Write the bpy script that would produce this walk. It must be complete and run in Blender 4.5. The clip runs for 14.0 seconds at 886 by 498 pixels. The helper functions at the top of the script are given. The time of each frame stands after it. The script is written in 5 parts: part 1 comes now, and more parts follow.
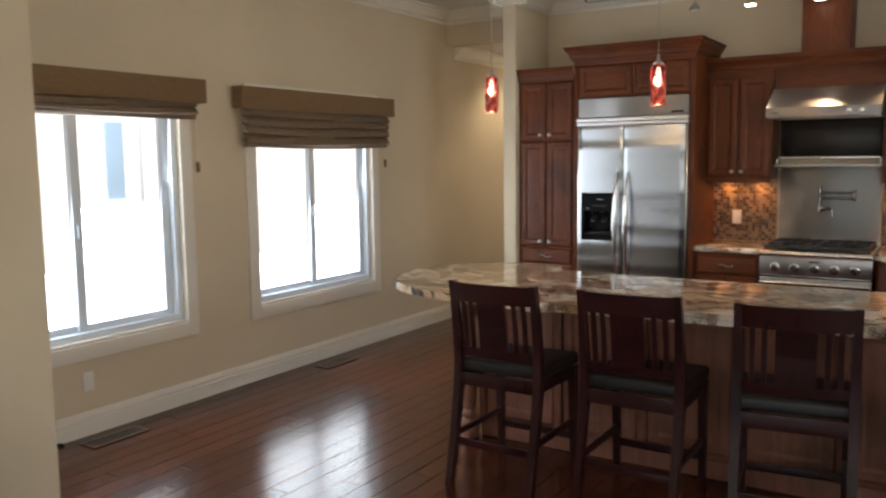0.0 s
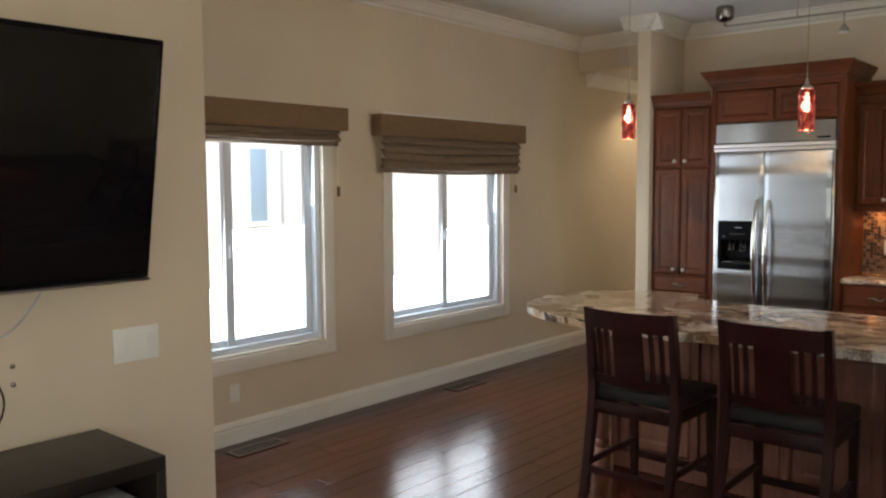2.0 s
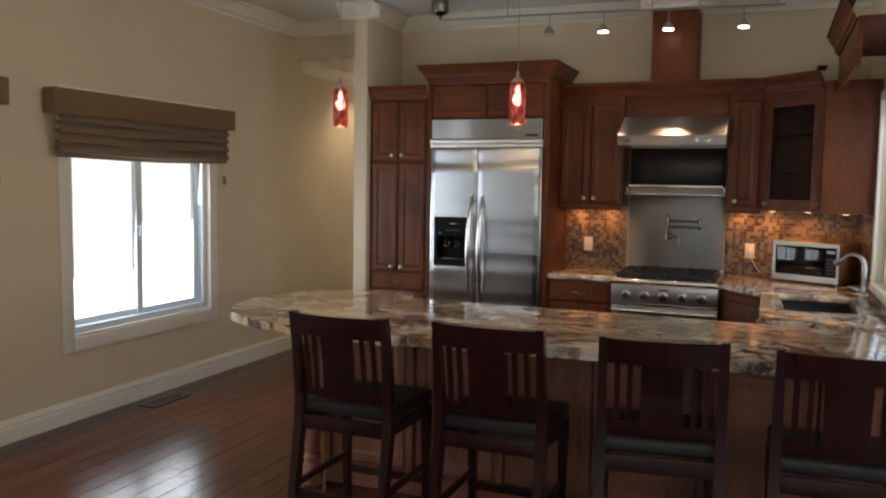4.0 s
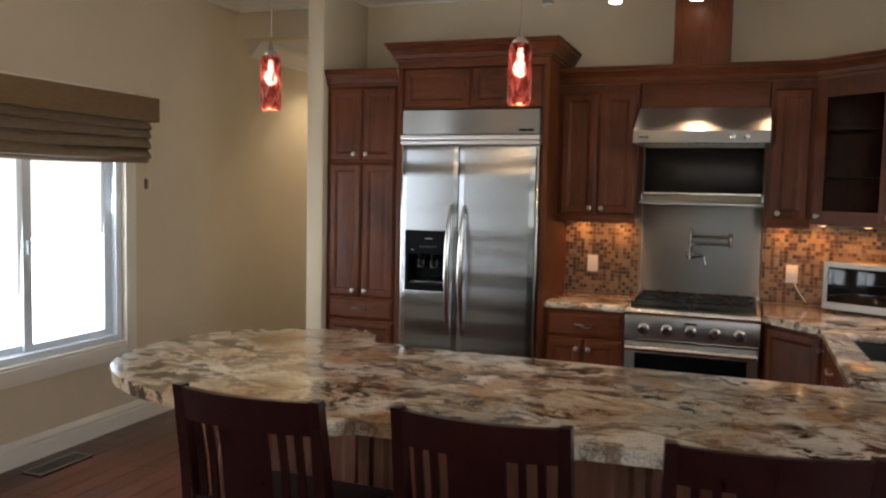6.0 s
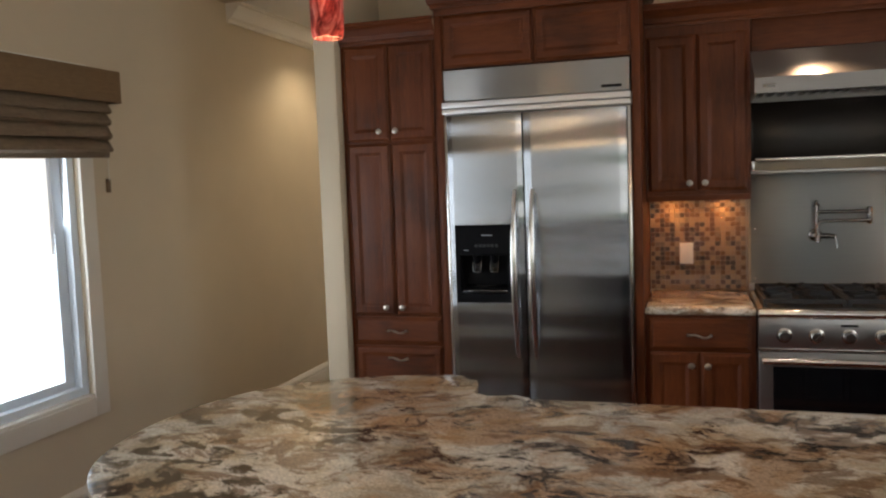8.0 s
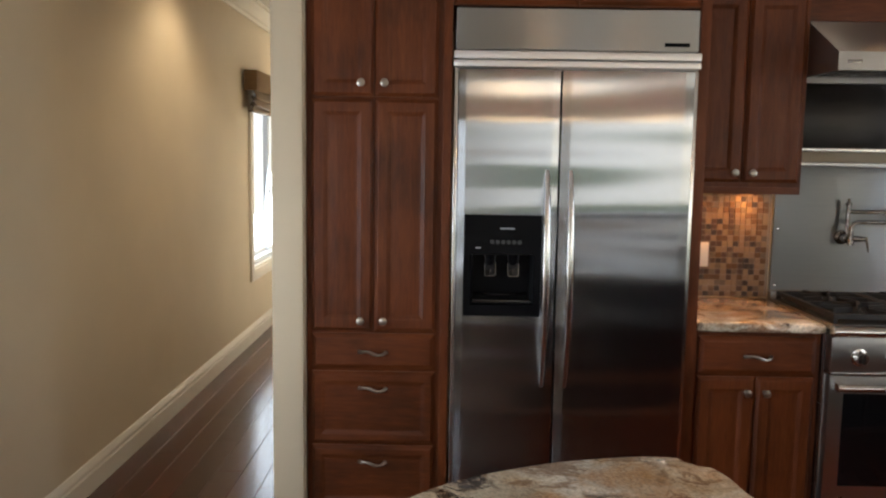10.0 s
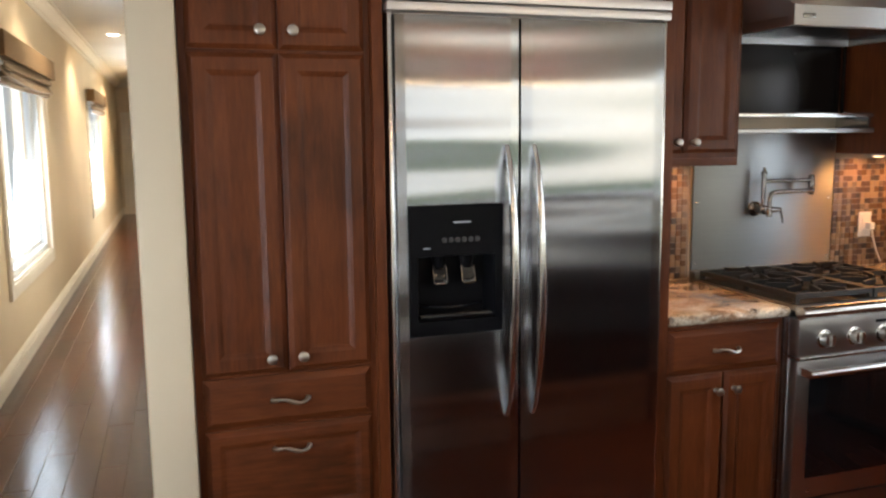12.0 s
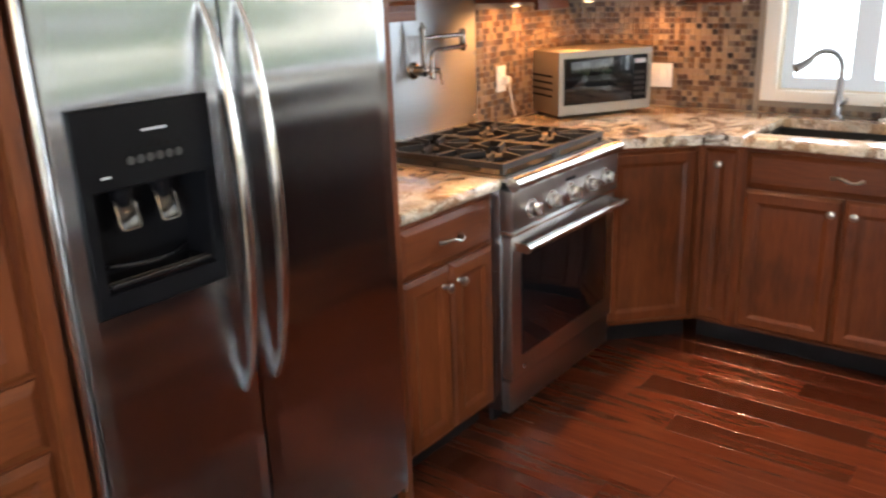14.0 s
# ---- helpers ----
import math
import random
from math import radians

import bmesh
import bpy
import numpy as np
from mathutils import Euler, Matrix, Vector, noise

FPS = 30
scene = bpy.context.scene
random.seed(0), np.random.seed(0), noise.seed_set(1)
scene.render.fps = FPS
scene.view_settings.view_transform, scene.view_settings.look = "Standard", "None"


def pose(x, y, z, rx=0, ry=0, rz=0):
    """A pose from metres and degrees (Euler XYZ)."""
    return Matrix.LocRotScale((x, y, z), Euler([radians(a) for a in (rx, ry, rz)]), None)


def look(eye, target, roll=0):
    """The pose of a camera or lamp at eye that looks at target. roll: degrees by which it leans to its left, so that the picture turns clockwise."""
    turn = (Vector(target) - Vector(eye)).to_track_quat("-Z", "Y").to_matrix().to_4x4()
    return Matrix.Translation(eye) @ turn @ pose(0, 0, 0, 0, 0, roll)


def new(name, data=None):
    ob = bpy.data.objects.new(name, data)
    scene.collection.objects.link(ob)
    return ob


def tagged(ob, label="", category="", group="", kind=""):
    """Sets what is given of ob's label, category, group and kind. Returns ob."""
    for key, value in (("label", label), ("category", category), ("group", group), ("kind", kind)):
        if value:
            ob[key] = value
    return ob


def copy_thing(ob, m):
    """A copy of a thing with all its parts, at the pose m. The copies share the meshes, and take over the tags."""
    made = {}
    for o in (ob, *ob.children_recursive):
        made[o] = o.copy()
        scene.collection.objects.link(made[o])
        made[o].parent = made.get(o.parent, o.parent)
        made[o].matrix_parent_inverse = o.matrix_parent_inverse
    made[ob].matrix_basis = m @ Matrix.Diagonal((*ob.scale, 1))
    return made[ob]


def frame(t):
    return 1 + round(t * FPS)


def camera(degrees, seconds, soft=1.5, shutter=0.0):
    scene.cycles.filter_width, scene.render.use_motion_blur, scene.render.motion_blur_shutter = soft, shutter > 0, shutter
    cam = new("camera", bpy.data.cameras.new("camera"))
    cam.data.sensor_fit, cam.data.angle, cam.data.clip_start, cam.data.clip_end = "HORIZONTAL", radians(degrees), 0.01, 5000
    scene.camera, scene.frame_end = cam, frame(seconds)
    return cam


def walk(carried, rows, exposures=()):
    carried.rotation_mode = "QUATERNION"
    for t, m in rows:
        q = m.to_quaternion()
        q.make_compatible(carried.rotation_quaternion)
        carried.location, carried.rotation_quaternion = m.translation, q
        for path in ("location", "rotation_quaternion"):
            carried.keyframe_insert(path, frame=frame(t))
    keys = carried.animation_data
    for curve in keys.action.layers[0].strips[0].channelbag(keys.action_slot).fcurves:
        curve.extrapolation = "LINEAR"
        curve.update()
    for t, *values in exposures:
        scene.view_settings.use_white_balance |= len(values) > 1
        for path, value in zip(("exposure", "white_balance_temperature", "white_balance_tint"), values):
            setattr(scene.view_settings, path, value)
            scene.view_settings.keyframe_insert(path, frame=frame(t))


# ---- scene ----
cam = camera(57.0, 14.0, soft=2.2, shutter=0.3)

EXPOSURES = [(0.0, 0.56), (1.0, 0.40), (2.0, 0.38), (3.5, 0.22), (7.0, 0.36), (8.5, 0.18), (11.0, 0.67), (12.5, 0.80), (13.5, 1.22), (14.0, 1.6)]
PATH = [
    (0, (2.736, 0.529, 1.636), (1.673, 2.209, 1.414), -0.7),
    (0.5, (2.744, 0.442, 1.644), (1.542, 2.029, 1.456), -0.2),
    (1, (2.723, 0.458, 1.638), (1.43, 1.974, 1.469), -0.3),
    (1.5, (2.706, 0.457, 1.638), (1.378, 1.943, 1.478), -0.3),
    (2, (2.709, 0.446, 1.638), (1.405, 1.954, 1.481), -0.4),
    (2.5, (2.715, 0.421, 1.637), (1.533, 2.026, 1.477), -0.3),
    (3, (2.61, 0.569, 1.625), (1.626, 2.301, 1.451), 0.5),
    (3.5, (2.577, 0.702, 1.616), (1.788, 2.531, 1.436), 0.9),
    (5.8, (2.211, 1.903, 1.597), (1.521, 3.774, 1.452), 1.0),
    (6, (2.13, 2.032, 1.608), (1.441, 3.904, 1.459), 1.2),
    (6.5, (1.929, 2.31, 1.591), (1.242, 4.182, 1.44), 0.6),
    (7, (1.695, 2.567, 1.58), (1.027, 4.446, 1.418), -0.4),
    (7.5, (1.451, 2.785, 1.583), (0.82, 4.674, 1.403), -1.0),
    (8, (1.204, 3.004, 1.548), (0.616, 4.909, 1.386), -2.1),
    (8.5, (0.928, 3.208, 1.56), (0.43, 5.136, 1.372), -0.7),
    (10.8, (-0.299, 4.153, 1.536), (-0.092, 6.129, 1.311), 0.1),
    (11, (-0.328, 4.224, 1.537), (-0.077, 6.195, 1.311), -0.0),
    (11.5, (-0.465, 4.463, 1.527), (-0.037, 6.402, 1.295), -0.2),
    (12, (-0.601, 4.682, 1.528), (0.018, 6.565, 1.257), -0.6),
    (12.5, (-0.7, 4.967, 1.509), (0.128, 6.756, 1.172), -1.1),
    (13, (-0.734, 5.204, 1.496), (0.286, 6.872, 1.073), -2.1),
    (13.5, (-0.751, 5.477, 1.487), (0.537, 6.917, 0.97), -2.3),
    (14, (-0.679, 5.587, 1.517), (0.823, 6.757, 0.902), -2.0),
]
walk(cam, [(t, look(eye, target, roll)) for t, eye, target, roll in PATH], EXPOSURES)

# ---- light and sky ----
world = bpy.data.worlds.new("sky")
scene.world = world
world.use_nodes = True
wn = world.node_tree
sky = wn.nodes.new("ShaderNodeTexSky")
sky.sky_type, sky.sun_disc = "NISHITA", False
sky.sun_elevation, sky.sun_rotation = radians(58), radians(120)
wn.links.new(sky.outputs[0], wn.nodes["Background"].inputs[0])
wn.nodes["Background"].inputs[1].default_value = 0.15
sun = new("sun", bpy.data.lights.new("sun", "SUN"))
sun.data.energy, sun.data.angle, sun.data.color = 5.0, radians(0.5), (1.0, 0.95, 0.88)
sun.matrix_world = look((30, -18, 54), (0, 0, 0))


def lamp(name, kind, place, target, watts, colour, size=0.05, size_y=None, cone=None):
    data = bpy.data.lights.new(name, kind)
    data.energy, data.color = watts, colour
    if kind == "AREA":
        data.size = size
        if size_y:
            data.shape, data.size_y = "RECTANGLE", size_y
    else:
        data.shadow_soft_size = size
    if cone:
        data.spot_size, data.spot_blend = radians(cone), 0.6
    ob = new(name, data)
    ob.matrix_world = look(place, target)
    return ob


DAY, WARM = (0.80, 0.90, 1.0), (1.0, 0.66, 0.34)
lamp("daylight_window_1", "AREA", (-1.72, 3.475, 1.26), (2, 3.475, 1.0), 24, DAY, 1.36, 1.4)
lamp("daylight_window_2", "AREA", (-1.72, 5.575, 1.18), (2, 5.575, 0.9), 20, DAY, 1.34, 1.2)
lamp("daylight_window_3", "AREA", (-1.72, 11.47, 1.28), (2, 11.47, 1.0), 32, DAY, 1.6, 1.3)
lamp("daylight_window_4", "AREA", (-1.72, 17.4, 1.28), (2, 17.4, 1.0), 60, DAY, 1.2, 1.3)
lamp("daylight_window_5", "AREA", (3.30, 6.14, 1.55), (0, 6.15, 1.2), 9, DAY, 1.0, 1.0)
lamp("daylight_patio", "AREA", (2.7, -3.16, 1.87), (2.7, 4, 0.9), 16, (0.95, 0.97, 1.0), 4.0, 0.95)
# Warm fill spread wide across the added east window, out of view.
lamp("east_fill", "AREA", (5.12, 0.2, 1.87), (0.7, 1.2, 1.0), 25, (1.0, 0.90, 0.76), 5.8, 0.95)

# ---- materials ----
MATS = {}


def material(name, colour, rough=0.5, metal=0.0, **kw):
    m = bpy.data.materials.new(name)
    m.use_nodes = True
    b = m.node_tree.nodes["Principled BSDF"]
    b.inputs["Base Color"].default_value = (*colour, 1)
    b.inputs["Roughness"].default_value = rough
    b.inputs["Metallic"].default_value = metal
    for k, v in kw.items():
        b.inputs[k.replace("_", " ")].default_value = v
    MATS[name] = m
    return m


def nodes(m):
    return m.node_tree.nodes, m.node_tree.links, m.node_tree.nodes["Principled BSDF"]


def coords(m, scale=(1, 1, 1), which="Object", rnd=False):
    n, l, _ = nodes(m)
    tc, mp = n.new("ShaderNodeTexCoord"), n.new("ShaderNodeMapping")
    mp.inputs["Scale"].default_value = scale
    l.new(tc.outputs[which], mp.inputs["Vector"])
    if rnd:
        oi, mul = n.new("ShaderNodeObjectInfo"), n.new("ShaderNodeVectorMath")
        mul.operation = "SCALE"
        mul.inputs[0].default_value = (37, 51, 23)
        l.new(oi.outputs["Random"], mul.inputs["Scale"])
        l.new(mul.outputs[0], mp.inputs["Location"])
    return mp.outputs[0]


def noise_tex(m, vec, scale, detail=4.0, rough=0.55, distort=0.0):
    n, l, _ = nodes(m)
    t = n.new("ShaderNodeTexNoise")
    t.inputs["Scale"].default_value, t.inputs["Detail"].default_value = scale, detail
    t.inputs["Roughness"].default_value, t.inputs["Distortion"].default_value = rough, distort
    l.new(vec, t.inputs["Vector"])
    return t.outputs["Fac"]


def ramp(m, fac, stops):
    n, l, _ = nodes(m)
    r = n.new("ShaderNodeValToRGB")
    e = r.color_ramp.elements
    while len(e) < len(stops):
        e.new(0.5)
    for q, (p, c) in zip(e, stops):
        q.position, q.color = p, (*c, 1)
    l.new(fac, r.inputs["Fac"])
    return r.outputs["Color"]


def mix(m, fac, a, b, kind="MIX"):
    n, l, _ = nodes(m)
    x = n.new("ShaderNodeMix")
    x.data_type, x.blend_type = "RGBA", kind
    for s, v in ((x.inputs["Factor"], fac), (x.inputs[6], a), (x.inputs[7], b)):
        if isinstance(v, (int, float)):
            s.default_value = v
        elif isinstance(v, tuple):
            s.default_value = (*v, 1)
        else:
            l.new(v, s)
    return x.outputs[2]


def bump(m, height, strength=0.2, dist=0.01):
    n, l, b = nodes(m)
    x = n.new("ShaderNodeBump")
    x.inputs["Strength"].default_value, x.inputs["Distance"].default_value = strength, dist
    l.new(height, x.inputs["Height"])
    l.new(x.outputs[0], b.inputs["Normal"])


def span(m, fac, lo, hi, socket):
    n, l, b = nodes(m)
    x = n.new("ShaderNodeMapRange")
    x.inputs["To Min"].default_value, x.inputs["To Max"].default_value = lo, hi
    l.new(fac, x.inputs["Value"])
    l.new(x.outputs[0], b.inputs[socket])


def base(m, colour):
    n, l, b = nodes(m)
    l.new(colour, b.inputs["Base Color"])


def paint(name, colour, rough=0.6, grain=220, depth=0.15):
    m = material(name, colour, rough)
    v = coords(m)
    big = noise_tex(m, v, 1.3, 3)
    base(m, ramp(m, big, [(0.3, tuple(c * 0.94 for c in colour)), (0.7, tuple(min(1, c * 1.04) for c in colour))]))
    bump(m, noise_tex(m, v, grain, 3), depth, 0.002)
    return m


def wood(name, dark, mid, light, scale, rough=0.40, coat=0.0, rnd=True):
    m = material(name, mid, rough, Coat_Weight=coat, Coat_Roughness=0.18, Specular_IOR_Level=0.27)
    v = coords(m, scale, rnd=rnd)
    g = noise_tex(m, v, 3.0, 8, 0.62, 0.6)
    streak = noise_tex(m, v, 14.0, 4, 0.6)
    blotch = noise_tex(m, coords(m, (1, 1, 1), rnd=rnd), 2.6, 3)
    col = ramp(m, g, [(0.25, dark), (0.5, mid), (0.78, light)])
    col = mix(m, 0.35, col, ramp(m, streak, [(0.35, dark), (0.7, light)]))
    col = mix(m, 0.5, col, ramp(m, blotch, [(0.32, tuple(c * 0.28 for c in mid)), (0.5, mid), (0.7, tuple(c * 1.45 for c in mid))]))
    base(m, col)
    span(m, g, rough - 0.06, rough + 0.1, "Roughness")
    bump(m, streak, 0.08, 0.002)
    return m


WALL = paint("wall_paint", (0.635, 0.53, 0.38), 0.62)
CEIL = paint("ceiling_paint", (0.72, 0.70, 0.66), 0.7)
TRIM = paint("trim_paint", (0.76, 0.71, 0.62), 0.38, 60, 0.05)
CHERRY = wood("cherry_wood", (0.026, 0.0052, 0.0016), (0.108, 0.0265, 0.0068), (0.225, 0.066, 0.018), (7, 7, 0.9))
CHERRY_H = wood("cherry_wood_across", (0.026, 0.0052, 0.0016), (0.108, 0.0265, 0.0068), (0.225, 0.066, 0.018), (0.9, 7, 7))
MAHOGANY = wood("dark_mahogany", (0.007, 0.0018, 0.0019), (0.022, 0.0052, 0.0052), (0.040, 0.0098, 0.0092), (8, 8, 1.2), 0.28, 0.3)
ISLANDWOOD = wood("glazed_island_wood", (0.07, 0.026, 0.016), (0.22, 0.094, 0.060), (0.33, 0.155, 0.10), (9, 9, 0.7), 0.4, 0.06)
KICK = material("toe_kick_black", (0.010, 0.008, 0.008), 0.6, Specular_IOR_Level=0.15)


def plank_material():
    m = material("walnut_floor", (0.08, 0.03, 0.016), 0.2, Coat_Weight=0.06, Coat_Roughness=0.12, Specular_IOR_Level=0.35)
    n, l, b = nodes(m)
    v = coords(m, (9, 0.8, 9), rnd=True)
    g = noise_tex(m, v, 2.4, 8, 0.65, 0.8)
    col = ramp(m, g, [(0.25, (0.032, 0.0090, 0.0050)), (0.55, (0.066, 0.0178, 0.0083)), (0.8, (0.102, 0.0295, 0.0135))])
    oi, ge, add = n.new("ShaderNodeObjectInfo"), n.new("ShaderNodeNewGeometry"), n.new("ShaderNodeMath")
    add.operation = "ADD"
    l.new(oi.outputs["Random"], add.inputs[0])
    l.new(ge.outputs["Random Per Island"], add.inputs[1])
    fr = n.new("ShaderNodeMath")
    fr.operation = "FRACT"
    l.new(add.outputs[0], fr.inputs[0])
    tint = ramp(m, fr.outputs[0], [(0.0, (0.55, 0.5, 0.5)), (0.5, (0.95, 0.9, 0.88)), (1.0, (1.5, 1.35, 1.25))])
    base(m, mix(m, 1.0, col, tint, "MULTIPLY"))
    hand = noise_tex(m, coords(m, (1, 1, 1)), 9, 2)
    span(m, hand, 0.13, 0.26, "Roughness")
    bump(m, noise_tex(m, coords(m, (14, 3, 14)), 1.0, 3), 0.25, 0.004)
    return m


FLOORWOOD = plank_material()


def granite_material():
    m = material("granite", (0.5, 0.42, 0.33), 0.12, Coat_Weight=0.4, Coat_Roughness=0.04)
    v = coords(m, (1.05, 1.15, 1), "Object")
    n, l, b = nodes(m)
    warp, add = n.new("ShaderNodeTexNoise"), n.new("ShaderNodeVectorMath")
    warp.inputs["Scale"].default_value, warp.inputs["Detail"].default_value = 3.0, 5
    l.new(v, warp.inputs["Vector"])
    sc = n.new("ShaderNodeVectorMath")
    sc.operation = "SCALE"
    sc.inputs["Scale"].default_value = 0.28
    l.new(warp.outputs["Color"], sc.inputs[0])
    l.new(v, add.inputs[0])
    l.new(sc.outputs[0], add.inputs[1])
    w = add.outputs[0]
    col = ramp(m, noise_tex(m, w, 3.2, 8, 0.62, 0.5), [(0.36, (0.46, 0.33, 0.20)), (0.46, (0.76, 0.63, 0.46)), (0.58, (0.93, 0.85, 0.73))])
    grey = ramp(m, noise_tex(m, w, 2.1, 7, 0.66, 0.6), [(0.47, (0, 0, 0)), (0.56, (1, 1, 1))])
    col = mix(m, grey, col, mix(m, 0.45, col, (0.25, 0.24, 0.20)))
    turned = n.new("ShaderNodeMapping")
    turned.inputs["Location"].default_value = (7.3, 2.1, 0)
    turned.inputs["Rotation"].default_value = (0, 0, 0.5)
    l.new(w, turned.inputs["Vector"])
    t = turned.outputs[0]
    gold = ramp(m, noise_tex(m, t, 1.9, 8, 0.68, 0.5), [(0.50, (0, 0, 0)), (0.57, (1, 1, 1))])
    col = mix(m, gold, col, mix(m, 0.62, col, (0.44, 0.20, 0.055)))
    long = n.new("ShaderNodeMapping")
    long.inputs["Scale"].default_value = (0.85, 1.2, 1)
    long.inputs["Rotation"].default_value = (0, 0, 0.35)
    l.new(w, long.inputs["Vector"])
    f = long.outputs[0]
    brown = ramp(m, noise_tex(m, f, 5.5, 9, 0.74, 0.5), [(0.515, (0, 0, 0)), (0.56, (1, 1, 1))])
    col = mix(m, brown, col, mix(m, 0.72, col, (0.20, 0.095, 0.040)))
    dark = ramp(m, noise_tex(m, f, 9.0, 9, 0.78, 0.4), [(0.50, (0, 0, 0)), (0.545, (1, 1, 1))])
    patch = ramp(m, noise_tex(m, t, 2.6, 6, 0.65, 0.3), [(0.47, (0, 0, 0)), (0.54, (1, 1, 1))])
    col = mix(m, mix(m, 1.0, dark, patch, "MULTIPLY"), col, (0.060, 0.036, 0.026))
    speck = ramp(m, noise_tex(m, v, 130, 3, 0.7), [(0.35, (0.55, 0.55, 0.55)), (0.6, (1.08, 1.08, 1.08))])
    base(m, mix(m, 1.0, col, speck, "MULTIPLY"))
    return m


GRANITE = granite_material()


def steel(name, colour, rough, stretch, metal=1.0):
    m = material(name, colour, rough, metal)
    v = coords(m, stretch)
    g = noise_tex(m, v, 1.0, 3, 0.7)
    span(m, g, rough - 0.05, rough + 0.07, "Roughness")
    base(m, ramp(m, g, [(0.3, tuple(c * 0.92 for c in colour)), (0.7, colour)]))
    bump(m, g, 0.03, 0.001)
    return m


STEEL = steel("brushed_steel", (0.60, 0.60, 0.61), 0.24, (4, 4, 500))
STEEL_H = steel("brushed_steel_level", (0.44, 0.43, 0.42), 0.29, (4, 500, 500))


def door_steel():
    m = material("door_steel", (0.32, 0.33, 0.345), 0.19, 1.0)
    g = noise_tex(m, coords(m, (1.5, 1.5, 700)), 1.0, 2, 0.6)
    span(m, g, 0.18, 0.21, "Roughness")
    base(m, ramp(m, g, [(0.3, (0.31, 0.32, 0.335)), (0.7, (0.33, 0.34, 0.355))]))
    return m


DOORSTEEL = door_steel()


def wavy(m):
    """Slight dents that bend what the sheet reflects into level bands."""
    n, l, b = nodes(m)
    bump(m, noise_tex(m, coords(m, (0.30, 1, 3.2)), 2.0, 0.0, 0.3), 0.5, 0.02)


def brushed(m, axis, amount=0.95):
    """Gloss smeared along one axis, as brushed sheet steel does."""
    n, l, b = nodes(m)
    c = n.new("ShaderNodeCombineXYZ")
    for k in range(3):
        c.inputs[k].default_value = axis[k]
    b.inputs["Anisotropic"].default_value = amount
    l.new(c.outputs[0], b.inputs["Tangent"])


wavy(DOORSTEEL)
brushed(DOORSTEEL, (1, 0, 0), 0.97)
LOUVRE = steel("louvre_steel", (0.78, 0.75, 0.73), 0.42, (4, 300, 300))
CHROME = material("satin_chrome", (0.72, 0.70, 0.67), 0.18, 1.0)
HOODSTEEL = steel("hood_steel", (0.44, 0.42, 0.40), 0.32, (4, 300, 300))
brushed(HOODSTEEL, (0, 0.87, 0.5), 0.9)
SHIELDSTEEL = steel("shield_steel", (0.36, 0.37, 0.37), 0.36, (4, 300, 300))
brushed(SHIELDSTEEL, (0, 0, 1), 0.9)
GRILLESTEEL = material("grille_steel", (0.50, 0.49, 0.47), 0.40, 1.0)
brushed(GRILLESTEEL, (0, 0, 1), 0.97)
MWSTEEL = steel("satin_steel", (0.36, 0.33, 0.285), 0.42, (4, 300, 300))
FAUCET = material("dark_brushed_nickel", (0.30, 0.30, 0.31), 0.28, 1.0)
NICKEL = material("brushed_nickel", (0.46, 0.42, 0.37), 0.30, 1.0)
BRONZE = material("dark_nickel", (0.26, 0.245, 0.23), 0.24, 1.0)
BLACK = material("black_plastic", (0.005, 0.005, 0.006), 0.38, Specular_IOR_Level=0.07)
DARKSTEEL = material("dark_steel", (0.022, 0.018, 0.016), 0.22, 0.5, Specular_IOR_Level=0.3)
BLACKGLASS = material("black_glass", (0.006, 0.006, 0.007), 0.06, Coat_Weight=0.1, Specular_IOR_Level=0.35)
IRON = paint("cast_iron", (0.014, 0.014, 0.014), 0.5, 300, 0.3)
LEATHER = paint("black_leather", (0.014, 0.014, 0.015), 0.36, 160, 0.35)
PLASTIC = material("white_plastic", (0.72, 0.70, 0.64), 0.35)
VINYL = material("white_vinyl", (0.70, 0.76, 0.82), 0.35)
GREYVINYL = material("grey_vinyl", (0.45, 0.48, 0.52), 0.4)
RUBBER = material("grey_rubber", (0.03, 0.03, 0.03), 0.6)
GLASS = material("window_glass", (1, 1, 1), 0.0, 0.0, Transmission_Weight=1.0, IOR=1.05)


def weave_material(name, dark, light):
    m = material(name, light, 0.85)
    v = coords(m, (1, 3, 60))
    g = noise_tex(m, v, 5, 4, 0.7)
    f = noise_tex(m, coords(m, (1, 140, 10)), 3, 2)
    base(m, mix(m, 0.3, ramp(m, g, [(0.3, dark), (0.7, light)]), ramp(m, f, [(0.35, dark), (0.65, light)])))
    bump(m, g, 0.5, 0.004)
    return m


VALANCE = weave_material("valance_grasscloth", (0.15, 0.088, 0.040), (0.25, 0.155, 0.075))
SHADE = weave_material("woven_shade", (0.12, 0.080, 0.050), (0.27, 0.195, 0.125))


def glow(name, colour, strength):
    m = material(name, colour, 0.4)
    b = m.node_tree.nodes["Principled BSDF"]
    b.inputs["Emission Color"].default_value = (*colour, 1)
    b.inputs["Emission Strength"].default_value = strength
    return m


BULB = glow("lamp_bulb", (1.0, 0.78, 0.52), 28)
DISC = glow("lamp_lens", (1.0, 0.86, 0.66), 14)
STRIP = glow("strip_light", (1.0, 0.58, 0.26), 4)


def art_glass():
    m = material("red_art_glass", (0.75, 0.09, 0.03), 0.35, Transmission_Weight=0.8, IOR=1.12)
    v = coords(m, (1, 1, 0.5))
    g = noise_tex(m, v, 22, 5, 0.6, 2.0)
    base(m, ramp(m, g, [(0.38, (0.05, 0.012, 0.015)), (0.46, (0.34, 0.07, 0.07)), (0.54, (0.66, 0.22, 0.20)), (0.64, (0.94, 0.78, 0.72))]))
    return m


